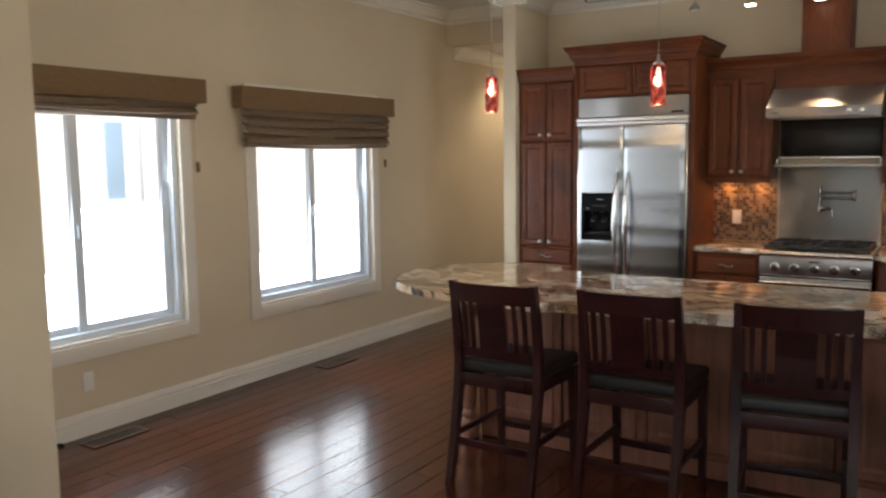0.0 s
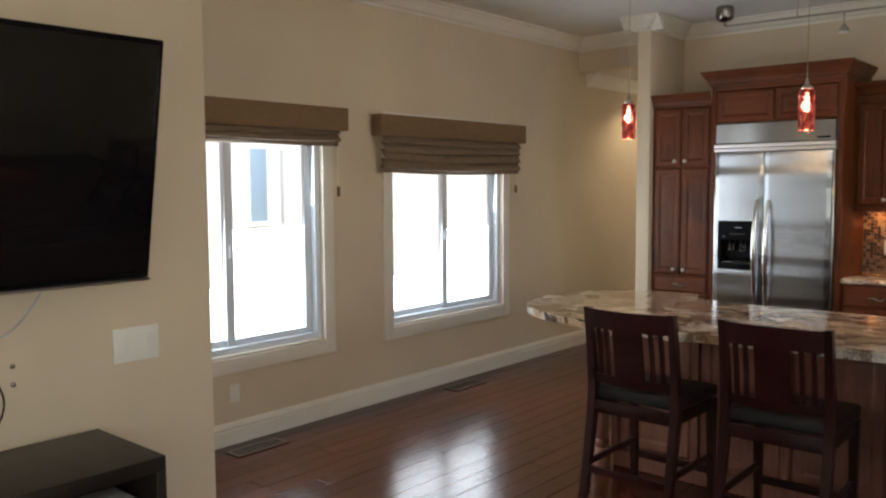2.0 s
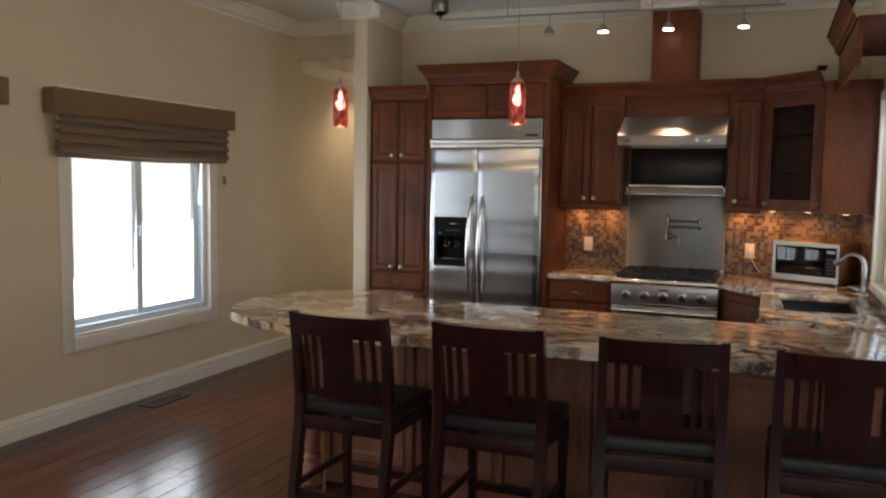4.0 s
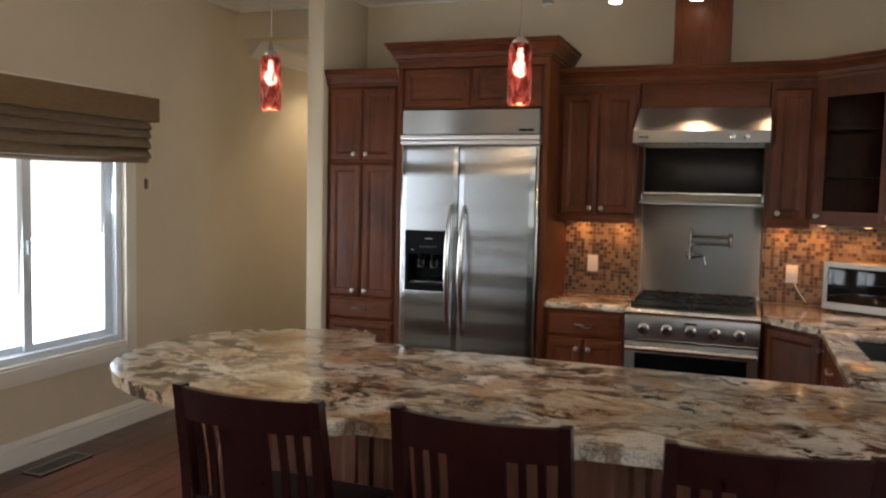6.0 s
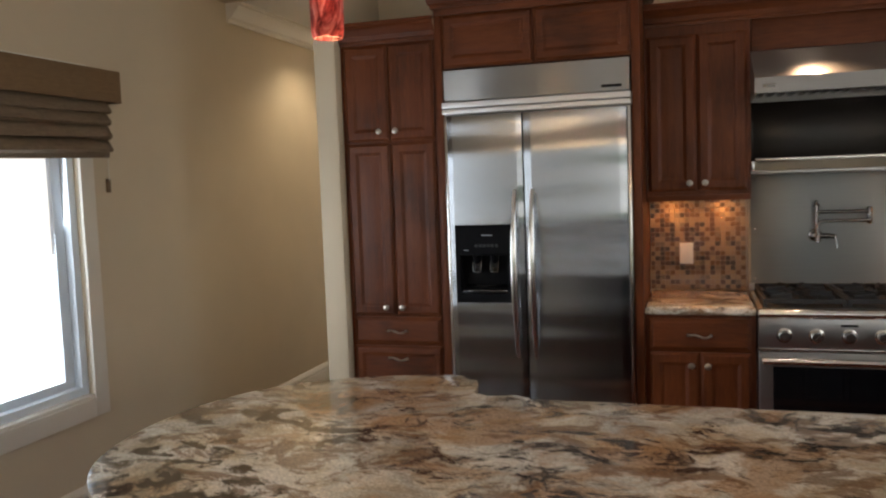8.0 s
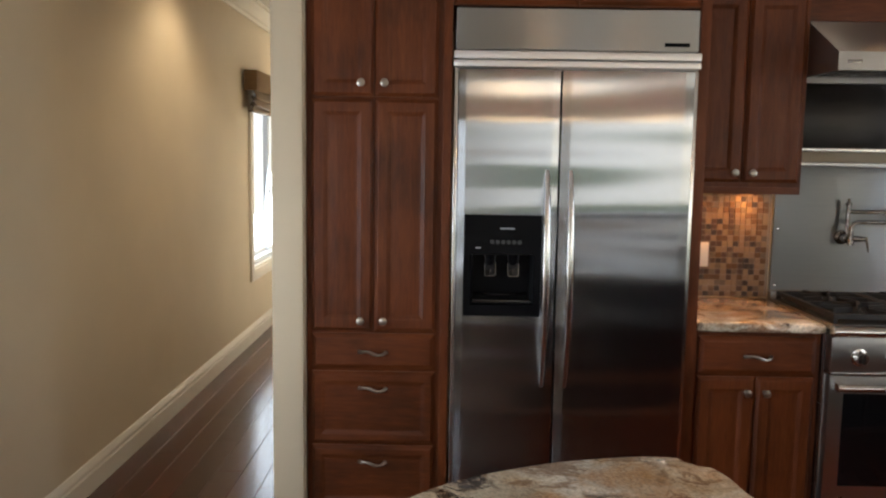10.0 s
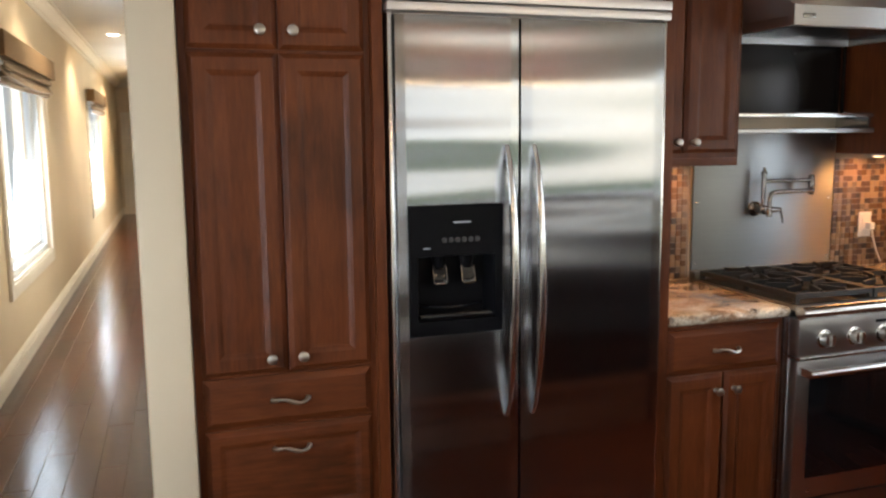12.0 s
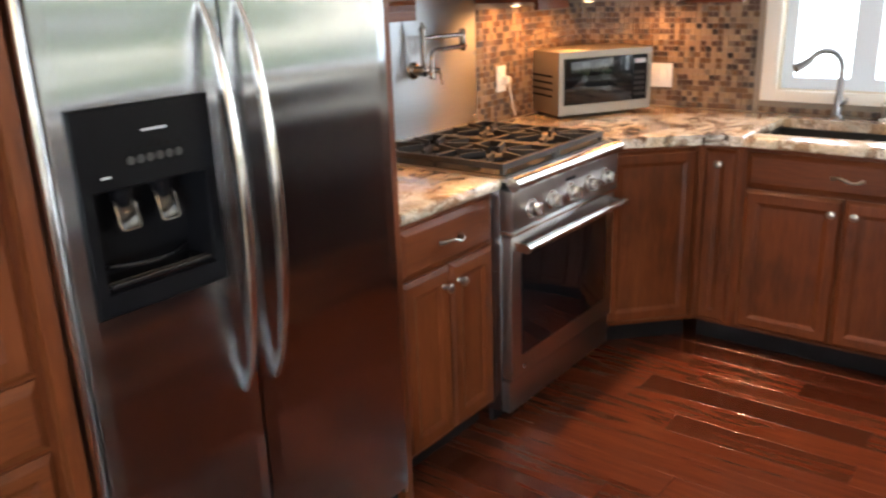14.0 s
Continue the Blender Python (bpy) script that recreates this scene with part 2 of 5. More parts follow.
REDGLASS = art_glass()
TILES = []
for i, c in enumerate([(0.09, 0.045, 0.026), (0.19, 0.115, 0.068), (0.27, 0.175, 0.105), (0.34, 0.245, 0.155), (0.045, 0.028, 0.02), (0.22, 0.17, 0.125)]):
    TILES.append(material("mosaic_glaze", tuple(k * 0.8 for k in c), 0.16 if i % 2 else 0.35, Coat_Weight=0.3))
GROUT = paint("grout", (0.26, 0.21, 0.16), 0.9, 200, 0.3)
STUCCO = paint("white_stucco", (0.82, 0.81, 0.78), 0.9, 40, 0.5)
PAVING = paint("concrete_paving", (0.55, 0.53, 0.50), 0.9, 30, 0.4)
LAWN = material("lawn", (0.06, 0.12, 0.03), 0.95)
base(LAWN, ramp(LAWN, noise_tex(LAWN, coords(LAWN), 9, 6), [(0.3, (0.035, 0.08, 0.018)), (0.7, (0.10, 0.17, 0.05))]))
SIDELIGHT = material("pale_blue_blind", (0.30, 0.42, 0.55), 0.4)


# ---- building helpers ----
def brick(bm, lo, hi, m=None):
    x0, y0, z0 = lo
    x1, y1, z1 = hi
    r = bmesh.ops.create_cube(bm, size=1)["verts"]
    bmesh.ops.transform(bm, verts=r, matrix=(m or Matrix()) @ Matrix.LocRotScale(((x0 + x1) / 2, (y0 + y1) / 2, (z0 + z1) / 2), None, (x1 - x0, y1 - y0, z1 - z0)))
    return r


def soften(bm, width=0.003, segments=2):
    sharp = [e for e in bm.edges if len(e.link_faces) == 2 and e.calc_face_angle(0) > 0.6]
    bmesh.ops.bevel(bm, geom=sharp, offset=width, segments=segments, affect="EDGES", clamp_overlap=True, profile=0.6)


def lathe(bm, profile, m, seg=24):
    rows = []
    for r, z in profile:
        rows.append([bm.verts.new(m @ Vector((r * math.cos(a), r * math.sin(a), z))) for a in [2 * math.pi * k / seg for k in range(seg)]])
    for a, b in zip(rows, rows[1:]):
        for k in range(seg):
            bm.faces.new((a[k], a[(k + 1) % seg], b[(k + 1) % seg], b[k]))
    bm.faces.new(rows[0][::-1])
    bm.faces.new(rows[-1])


def tube(bm, pts, radius, seg=10, flat=1.0):
    pts = [Vector(p) for p in pts]
    rows = []
    side = None
    for i, p in enumerate(pts):
        d = (pts[min(i + 1, len(pts) - 1)] - pts[max(i - 1, 0)]).normalized()
        if side is None:
            side = d.orthogonal().normalized()
        side = (side - d * side.dot(d)).normalized()
        up = d.cross(side)
        r = radius[i] if isinstance(radius, (list, tuple)) else radius
        rows.append([bm.verts.new(p + side * r * math.cos(a) + up * r * flat * math.sin(a)) for a in [2 * math.pi * k / seg for k in range(seg)]])
    for a, b in zip(rows, rows[1:]):
        for k in range(seg):
            bm.faces.new((a[k], a[(k + 1) % seg], b[(k + 1) % seg], b[k]))
    bm.faces.new(rows[0][::-1])
    bm.faces.new(rows[-1])


def extrude_outline(bm, pts, z0, z1):
    lo = [bm.verts.new((x, y, z0)) for x, y in pts]
    hi = [bm.verts.new((x, y, z1)) for x, y in pts]
    bm.faces.new(lo[::-1])
    bm.faces.new(hi)
    k = len(pts)
    for i in range(k):
        bm.faces.new((lo[i], lo[(i + 1) % k], hi[(i + 1) % k], hi[i]))


def sweep(bm, profile, a, b, out):
    """A moulding: profile rows (distance out of the wall, height), from point a to b; out: the wall's outward direction."""
    a, b, out = Vector(a), Vector(b), Vector(out)
    ends = [[bm.verts.new(p + out * d + Vector((0, 0, h))) for d, h in profile] for p in (a, b)]
    k = len(profile)
    for i in range(k):
        bm.faces.new((ends[0][i], ends[0][(i + 1) % k], ends[1][(i + 1) % k], ends[1][i]))
    bm.faces.new(ends[0][::-1])
    bm.faces.new(ends[1])


def link(name, bm, mat, smooth=False):
    bmesh.ops.recalc_face_normals(bm, faces=bm.faces)
    me = bpy.data.meshes.new(name)
    bm.to_mesh(me)
    bm.free()
    for mm in mat if isinstance(mat, (list, tuple)) else [mat]:
        me.materials.append(mm)
    if smooth:
        me.shade_smooth()
        me.set_sharp_from_angle(angle=radians(40))
    return new(name, me)


def part(name, bm, mat, parent, label="", smooth=True):
    """One mesh under a thing or a part; the bmesh is in the coordinates of the top thing."""
    ob = link(name, bm, mat, smooth)
    ob.parent = parent
    if label:
        tagged(ob, label)
    return ob


def block(name, lo, hi, mat, parent=None, bevel=0.003, label="", m=None):
    bm = bmesh.new()
    brick(bm, lo, hi, m)
    if bevel:
        soften(bm, bevel)
    return part(name, bm, mat, parent, label)


def thing(name, label, category, m=None, group="", kind=""):
    ob = new(name)
    ob.empty_display_size = 0.1
    if m is not None:
        ob.matrix_world = m
    return tagged(ob, label, category, group, kind)


def structure(ob, label="", category=""):
    return tagged(ob, label, category, kind="structure")


def wall(name, lo, hi, holes=(), axis="y", mat=None, label="", category="wall"):
    """A wall from lo to hi with rectangular holes (a0, a1, z0, z1) along its axis."""
    bm = bmesh.new()
    k = 0 if axis == "x" else 1
    cuts = sorted({lo[k], hi[k], *[h[0] for h in holes], *[h[1] for h in holes]})
    for a, b in zip(cuts, cuts[1:]):
        mid = (a + b) / 2
        spans = sorted((h[2], h[3]) for h in holes if h[0] < mid < h[1])
        z = lo[2]
        for s, e in spans + [(hi[2], hi[2])]:
            if s > z + 1e-5:
                p, q = list(lo), list(hi)
                p[k], q[k], p[2], q[2] = a, b, z, s
                brick(bm, p, q)
            z = e
    bmesh.ops.remove_doubles(bm, verts=bm.verts, dist=1e-5)
    return structure(link(name, bm, mat or WALL), label, category)


# ---- large structure ----
H, HALL = 3.06, 2.74
W = -1.64
TX, TY = 0.15, 2.12  # corner of the wall that carries the television
WIN = [(2.76, 4.19, 0.555, 2.09), (4.875, 6.275, 0.555, 2.09), (10.55, 12.4, 0.60, 2.10), (16.5, 18.3, 0.60, 2.10)]
wall("wall_west", (W - 0.15, -3.2, 0), (W, 23, H), WIN, "y", label="beige painted wall with white-trimmed windows")
wall("wall_north", (-0.70, 7.66, 0), (3.35, 7.80, H), label="beige painted kitchen wall above cherry cabinets")
structure(block("wall_stub", (-0.70, 6.98, 0), (-0.575, 7.66, H), WALL, None, 0.018), "narrow rounded beige wall end beside the pantry", "wall")
wall("wall_hall_east", (-0.70, 7.80, 0), (-0.56, 23, HALL), label="beige painted hallway wall")
wall("wall_hall_end", (W, 23, 0), (-0.56, 23.15, HALL), label="beige painted wall at the end of the hallway")
wall("wall_header", (W, 7.56, HALL), (-0.70, 7.70, H), label="beige painted header over the hallway")
structure(block("wall_television", (W, -3.2, 0), (TX, TY, H), WALL, None, 0.018), "cream painted wall carrying the television", "wall")
wall("wall_south", (TX, -3.35, 0), (5.35, -3.2, H), [(0.6, 4.8, 0.05, 2.4)], "x", label="beige painted wall with wide patio doors")
wall("wall_east", (3.20, 5.40, 0), (3.35, 7.66, H), [(5.62, 6.66, 1.02, 2.15)], "y", label="beige painted wall behind the kitchen sink")
wall("wall_east_return", (3.35, 5.40, 0), (5.35, 5.55, H), label="beige painted wall beyond the kitchen")
wall("wall_east_far", (5.20, -3.2, 0), (5.35, 5.40, H), [(-2.9, 3.3, 0.3, 2.4)], "y", label="beige painted wall with the added fill-light window")
structure(block("ceiling", (W - 0.15, -3.35, H), (5.35, 7.80, H + 0.1), CEIL, bevel=0), "white painted ceiling", "ceiling")
structure(block("ceiling_hall", (W, 7.70, HALL), (-0.56, 23.15, HALL + 0.1), CEIL, bevel=0), "white painted hallway ceiling", "ceiling")
structure(block("subfloor", (W - 0.15, -3.35, -0.12), (5.35, 23.15, -0.016), KICK, bevel=0), "dark floor base under the planks", "floor")

CROWN = [(0, 0), (0.012, 0), (0.018, 0.02), (0.04, 0.032), (0.07, 0.07), (0.085, 0.085), (0.092, 0.10), (0.115, 0.105), (0.115, 0.12), (0, 0.12)]
BASE = [(0, 0), (0.018, 0), (0.018, 0.090), (0.009, 0.094), (0.009, 0.101), (0.016, 0.106), (0.016, 0.116), (0.010, 0.130), (0.005, 0.142), (0, 0.145)]


def moulding(name, profile, runs, z, label, category):
    bm = bmesh.new()
    for a, b, out in runs:
        sweep(bm, profile, (*a, z), (*b, z), (*out, 0))
    return structure(link(name, bm, TRIM), label, category)


moulding("crown_moulding", CROWN, [((W, TY - 0.01), (W, 7.56), (1, 0)), ((W, 7.56), (-0.70, 7.56), (0, -1)), ((-0.70, 7.56), (-0.70, 6.865), (-1, 0)), ((-0.815, 6.98), (-0.46, 6.98), (0, -1)), ((-0.575, 6.865), (-0.575, 7.66), (1, 0)), ((-0.575, 7.66), (3.20, 7.66), (0, -1)), ((3.20, 7.66), (3.20, 5.40), (-1, 0)), ((TX, -3.2), (TX, TY + 0.105), (1, 0)), ((W, TY - 0.01), (TX + 0.115, TY - 0.01), (0, 1))], H - 0.12, "white stepped crown moulding below the ceiling", "moulding")
moulding("crown_moulding_hall", CROWN, [((W, 7.70), (W, 23), (1, 0)), ((-0.70, 7.80), (-0.70, 23), (-1, 0)), ((W, 23), (-0.7, 23), (0, -1))], HALL - 0.12, "white stepped crown moulding in the hallway", "moulding")
moulding("baseboard", BASE, [((W, TY - 0.01), (W, 23), (1, 0)), ((-0.70, 7.0), (-0.70, 23), (-1, 0)), ((W, 23), (-0.7, 23), (0, -1)), ((W, TY - 0.01), (TX + 0.018, TY - 0.01), (0, 1)), ((TX, -3.2), (TX, TY + 0.008), (1, 0))], 0, "cream painted stepped baseboard", "baseboard")


def slider_window(name, a0, a1, z0, z1, label, mull=None):
    """A sliding window in the west wall, with casing, frames and two panes."""
    win = structure(thing(name, label, "window"), label, "window")
    cw = 0.095
    for nm, lo, hi in (("casing", (W, a0 - cw, z0 - cw), (W + 0.02, a0, z1 + cw)), ("casing", (W, a1, z0 - cw), (W + 0.02, a1 + cw, z1 + cw)), ("casing", (W, a0, z1), (W + 0.02, a1, z1 + cw)), ("casing", (W, a0, z0 - cw), (W + 0.02, a1, z0))):
        block(nm, lo, hi, TRIM, win, 0.006)
    block("window_sill", (W - 0.02, a0 + 0.002, z0), (W + 0.012, a1 - 0.002, z0 + 0.018), TRIM, win, 0.004)
    mid = mull if mull is not None else (a0 + a1) / 2
    x0, x1 = W - 0.125, W - 0.02
    for lo, hi in (((x0, a0, z0 + 0.018), (x1, a0 + 0.045, z1)), ((x0, a1 - 0.045, z0 + 0.018), (x1, a1, z1)), ((x0, a0 + 0.045, z0 + 0.018), (x1, a1 - 0.045, z0 + 0.06)), ((x0, a0 + 0.045, z1 - 0.045), (x1, a1 - 0.045, z1))):
        block("window_frame", lo, hi, VINYL, win, 0.004)
    for k, (s0, s1) in enumerate(((a0 + 0.045, mid + 0.034), (mid - 0.034, a1 - 0.045))):
        xs = x0 + 0.012 + 0.026 * k
        sash = bmesh.new()
        for lo, hi in (((xs, s0, z0 + 0.06), (xs + 0.024, s0 + 0.06, z1 - 0.045)), ((xs, s1 - 0.06, z0 + 0.06), (xs + 0.024, s1, z1 - 0.045)), ((xs, s0 + 0.06, z0 + 0.06), (xs + 0.024, s1 - 0.06, z0 + 0.10)), ((xs, s0 + 0.06, z1 - 0.085), (xs + 0.024, s1 - 0.06, z1 - 0.045))):
            brick(sash, lo, hi)
        sh = part("sash", sash, VINYL, win, "", False)
        pane = block("pane", (xs + 0.009, s0 + 0.06, z0 + 0.10), (xs + 0.014, s1 - 0.06, z1 - 0.085), GLASS, sh, 0)
        pane.visible_shadow = False
    lock = block("latch", (x0 + 0.062, mid - 0.012, 1.18), (x0 + 0.08, mid + 0.012, 1.26), VINYL, win, 0.003)
    return win


slider_window("window_1", *WIN[0], "white vinyl sliding window with cream casing")
slider_window("window_2", *WIN[1], "white vinyl sliding window with cream casing")
slider_window("window_3", *WIN[2], "white vinyl sliding window in the hallway")
slider_window("window_4", *WIN[3], "white vinyl sliding window far down the hallway")


def kitchen_window():
    win = structure(thing("window_5", "", ""), "white casement window above the kitchen sink", "window")
    x, a0, a1, z0, z1 = 3.20, 5.62, 6.66, 1.02, 2.15
    for lo, hi in (((x - 0.02, a0 - 0.07, z0 - 0.05), (x, a0, z1 + 0.07)), ((x - 0.02, a1, z0 - 0.05), (x, a1 + 0.07, z1 + 0.07)), ((x - 0.02, a0, z1), (x, a1, z1 + 0.07)), ((x - 0.03, a0, z0 - 0.05), (x, a1, z0))):
        block("casing", lo, hi, TRIM, win, 0.005)
    for s0, s1 in ((a0, 5.975), (5.975, 6.325), (6.325, a1)):
        f = bmesh.new()
        for lo, hi in (((x + 0.05, s0, z0), (x + 0.1, s0 + 0.05, z1)), ((x + 0.05, s1 - 0.05, z0), (x + 0.1, s1, z1)), ((x + 0.05, s0 + 0.05, z0), (x + 0.1, s1 - 0.05, z0 + 0.05)), ((x + 0.05, s0 + 0.05, z1 - 0.05), (x + 0.1, s1 - 0.05, z1))):
            brick(f, lo, hi)
        sash = part("sash", f, VINYL, win, "", False)
        block("pane", (x + 0.07, s0 + 0.05, z0 + 0.05), (x + 0.075, s1 - 0.05, z1 - 0.05), GLASS, sash, 0).visible_shadow = False


kitchen_window()


def patio_doors():
    d = structure(thing("door_1", "", ""), "white framed wide glass patio doors", "door")
    y0, y1 = -3.32, -3.24
    for k in range(4):
        a, b = 0.6 + 1.05 * k, 1.65 + 1.05 * k
        f = bmesh.new()
        for lo, hi in (((a, y0, 0.05), (a + 0.07, y1, 2.4)), ((b - 0.07, y0, 0.05), (b, y1, 2.4)), ((a + 0.07, y0, 0.05), (b - 0.07, y1, 0.15)), ((a + 0.07, y0, 2.3), (b - 0.07, y1, 2.4))):
            brick(f, lo, hi)
        leaf = part("leaf", f, VINYL, d, "", False)
        block("pane", (a + 0.07, -3.285, 0.15), (b - 0.07, -3.279, 2.3), GLASS, leaf, 0).visible_shadow = False


patio_doors()


# Unseen window, added and made wide to spread soft fill light.
def east_fill_window():
    win = structure(thing("window_6", "", ""), "unseen white framed window added to let in fill light", "window")
    x, z0, z1 = 5.20, 0.3, 2.4
    for k in range(4):
        a, b = -2.9 + 1.55 * k, -1.35 + 1.55 * k
        f = bmesh.new()
        for lo, hi in (((x + 0.04, a, z0), (x + 0.1, a + 0.06, z1)), ((x + 0.04, b - 0.06, z0), (x + 0.1, b, z1)), ((x + 0.04, a + 0.06, z0), (x + 0.1, b - 0.06, z0 + 0.06)), ((x + 0.04, a + 0.06, z1 - 0.06), (x + 0.1, b - 0.06, z1))):
            brick(f, lo, hi)
        sash = part("sash", f, VINYL, win, "", False)
        block("pane", (x + 0.07, a + 0.06, z0 + 0.06), (x + 0.075, b - 0.06, z1 - 0.06), GLASS, sash, 0).visible_shadow = False


east_fill_window()


def hall_door():
    d = structure(thing("door_2", "", ""), "white panelled door closing the hallway", "door")
    block("leaf", (-1.50, 22.96, 0.02), (-0.80, 22.99, 2.03), TRIM, d, 0.003)
    for lo, hi in (((-1.58, 22.95, 0), (-1.50, 22.995, 2.11)), ((-0.80, 22.95, 0), (-0.72, 22.995, 2.11)), ((-1.50, 22.95, 2.03), (-0.80, 22.995, 2.11))):
        block("casing", lo, hi, TRIM, d, 0.004)
    bm = bmesh.new()
    lathe(bm, [(0.03, 0), (0.012, 0.01), (0.012, 0.03), (0.028, 0.045), (0.015, 0.065)], Matrix.Translation((-0.87, 22.96, 0.98)) @ Matrix.Rotation(radians(90), 4, "X"), 16)
    part("door_handle", bm, NICKEL, d)


hall_door()

# outside
structure(block("ground", (-300, -300, -0.5), (300, 300, -0.3), LAWN, bevel=0), "green lawn around the house", "ground")
structure(block("side_yard", (-4.6, -4, -0.3), (W - 0.15, 23, -0.25), PAVING, bevel=0), "pale concrete side yard", "ground")
bm = bmesh.new()
brick(bm, (-1.0, -11.5, -0.3), (5.36, -3.36, -0.06))
# Unseen east slab, added as bright ground beyond the added window.
brick(bm, (5.36, -11.5, -0.3), (13.0, 4.0, -0.06))
structure(link("patio", bm, PAVING), "pale concrete patio outside the glass doors", "pavement")
bm = bmesh.new()
brick(bm, (-5.0, -8, -0.25), (-4.6, 70, 5.4))
house = thing("neighbour_house", "white stucco house standing beyond the side yard", "house")
part("facade", bm, STUCCO, house, "", False)
for a, z0, z1, w in ((5.74, 1.25, 2.04, 0.2),):
    win = block("window", (-4.6, a, z0), (-4.57, a + w, z1), SIDELIGHT, house, 0.004, "narrow blue-grey window")
    block("sill", (-4.6, a - 0.05, z0 - 0.05), (-4.54, a + w + 0.05, z0), STUCCO, win, 0.004)
    block("pipe", (-4.6, a + 0.40, z0), (-4.57, a + 0.43, z1), GREYVINYL, house, 0.004)


def tree(place, height, seed):
    rng = random.Random(seed)
    t = thing("garden_tree", "leafy green garden tree on the lawn", "tree", Matrix.Translation(place), "garden trees")
    bm = bmesh.new()
    tube(bm, [(0, 0, 0), (0.05, 0, height * 0.25), (0, 0.08, height * 0.5), (0.1, 0, height * 0.8)], [0.16, 0.13, 0.09, 0.03], 8)
    for k in range(6):
        a = k * 1.05
        tube(bm, [(0, 0, height * (0.35 + 0.05 * k)), (math.cos(a) * 0.8, math.sin(a) * 0.8, height * (0.5 + 0.05 * k))], [0.06, 0.02], 6)
    part("trunk", bm, CHERRY, t)
    bm = bmesh.new()
    for k in range(900):
        d = Vector((rng.gauss(0, 1), rng.gauss(0, 1), rng.gauss(0, 0.9))).normalized() * rng.uniform(0.5, 1.0) ** 0.5
        p = Vector((d.x * 1.5, d.y * 1.5, height * 0.72 + d.z * height * 0.30)) * 1.0
        u = Vector((rng.gauss(0, 1), rng.gauss(0, 1), rng.gauss(0, 1))).normalized() * 0.14
        v = u.orthogonal().normalized() * 0.09
        bm.faces.new([bm.verts.new(q) for q in (p - u, p + v, p + u, p - v)])
    part("crown", bm, LAWN, t, "", False)


for k, (x, y, h) in enumerate(((-1, -13, 5.0), (3.2, -14.5, 5.6), (6.5, -12.5, 4.8), (10, -15, 5.5))):
    tree((x, y, -0.3), h, k)


# ---- joinery ----
def panel_front(bm, x0, x1, z0, z1, y=0.0, t=0.02, stile=0.055, plain=False):
    """A raised-panel door or drawer front in the plane y, facing -y."""
    if plain:
        rings = [(0.0, t), (0.0, 0.013), (0.004, 0.010), (0.017, 0.0015), (0.021, 0.0)]
    else:
        rings = [(0.0, t), (0.0, 0.011), (0.003, 0.009), (0.012, 0.001), (0.015, 0.0), (stile - 0.008, 0.0), (stile, 0.003), (stile + 0.008, 0.0075), (stile + 0.015, 0.0080), (stile + 0.045, 0.0062)]
    rows = []
    for i, d in rings:
        rows.append([bm.verts.new((x, y - t + d, z)) for x, z in ((x0 + i, z0 + i), (x1 - i, z0 + i), (x1 - i, z1 - i), (x0 + i, z1 - i))])
    for a, b in zip(rows, rows[1:]):
        for k in range(4):
            bm.faces.new((a[k], a[(k + 1) % 4], b[(k + 1) % 4], b[k]))
    bm.faces.new(rows[0])
    bm.faces.new(rows[-1])


def knob(parent, x, y, z):
    bm = bmesh.new()
    m = Matrix.Translation((x, y, z)) @ Matrix.Rotation(radians(90), 4, "X")
    lathe(bm, [(0.010, 0), (0.006, 0.004), (0.005, 0.014), (0.012, 0.019), (0.016, 0.024), (0.015, 0.029), (0.008, 0.032)], m, 16)
    part("knob", bm, NICKEL, parent, "round satin nickel knob")


def pull(parent, x, y, z, w=0.105):
    bm = bmesh.new()
    n = 12
    pts = []
    for k in range(n + 1):
        u = k / n
        wave = math.sin(u * 2 * math.pi) * 0.007
        pts.append((x + (u - 0.5) * w, y - 0.028 * math.sin(math.pi * min(1, max(0, u))) ** 0.35 - 0.001, z + wave))
    rad = [0.008 if k in (0, n) else 0.0045 + 0.002 * abs(math.cos(k / n * 2 * math.pi)) for k in range(n + 1)]
    tube(bm, pts, rad, 8)
    part("pull", bm, NICKEL, parent, "wavy satin nickel pull")


def cabinet(name, label, m, w, d, z0, z1, fronts, kick=0.0, group="", body_top=None, side_mat=None):
    """A cabinet whose front lower left corner on the floor is at m, facing local -y. fronts: (kind, x0, x1, z0, z1, fixings)."""
    c = thing(name, label, "cabinet", m, group)
    bm = bmesh.new()
    if body_top:
        brick(bm, (0, 0, z0 + kick), (w, d, body_top))
        brick(bm, (0, 0, body_top), (w, 0.018, z1))
    else:
        brick(bm, (0, 0, z0 + kick), (w, d, z1))
    part("body", bm, CHERRY, c, "", False)
    if z0 > 1 and not kick:
        block("light_rail", (0, 0.0, z0 - 0.03), (w, 0.018, z0), CHERRY_H, c, 0.002)
    if kick:
        block("toe_kick", (0.0, 0.07, z0), (w, 0.09, z0 + kick), KICK, c, 0, "black recessed toe kick")
    for kind, a, b, c0, c1, fix in fronts:
        bm = bmesh.new()
        panel_front(bm, a, b, c0, c1, 0.0, 0.02, 0.055 if kind == "door" else 0.045, kind == "drawer")
        f = part("door" if kind == "door" else "drawer", bm, CHERRY if kind == "door" else CHERRY_H, c, "", False)
        for fk, fx, fz in fix:
            (knob if fk == "k" else pull)(f, fx, -0.02, fz)
    return c


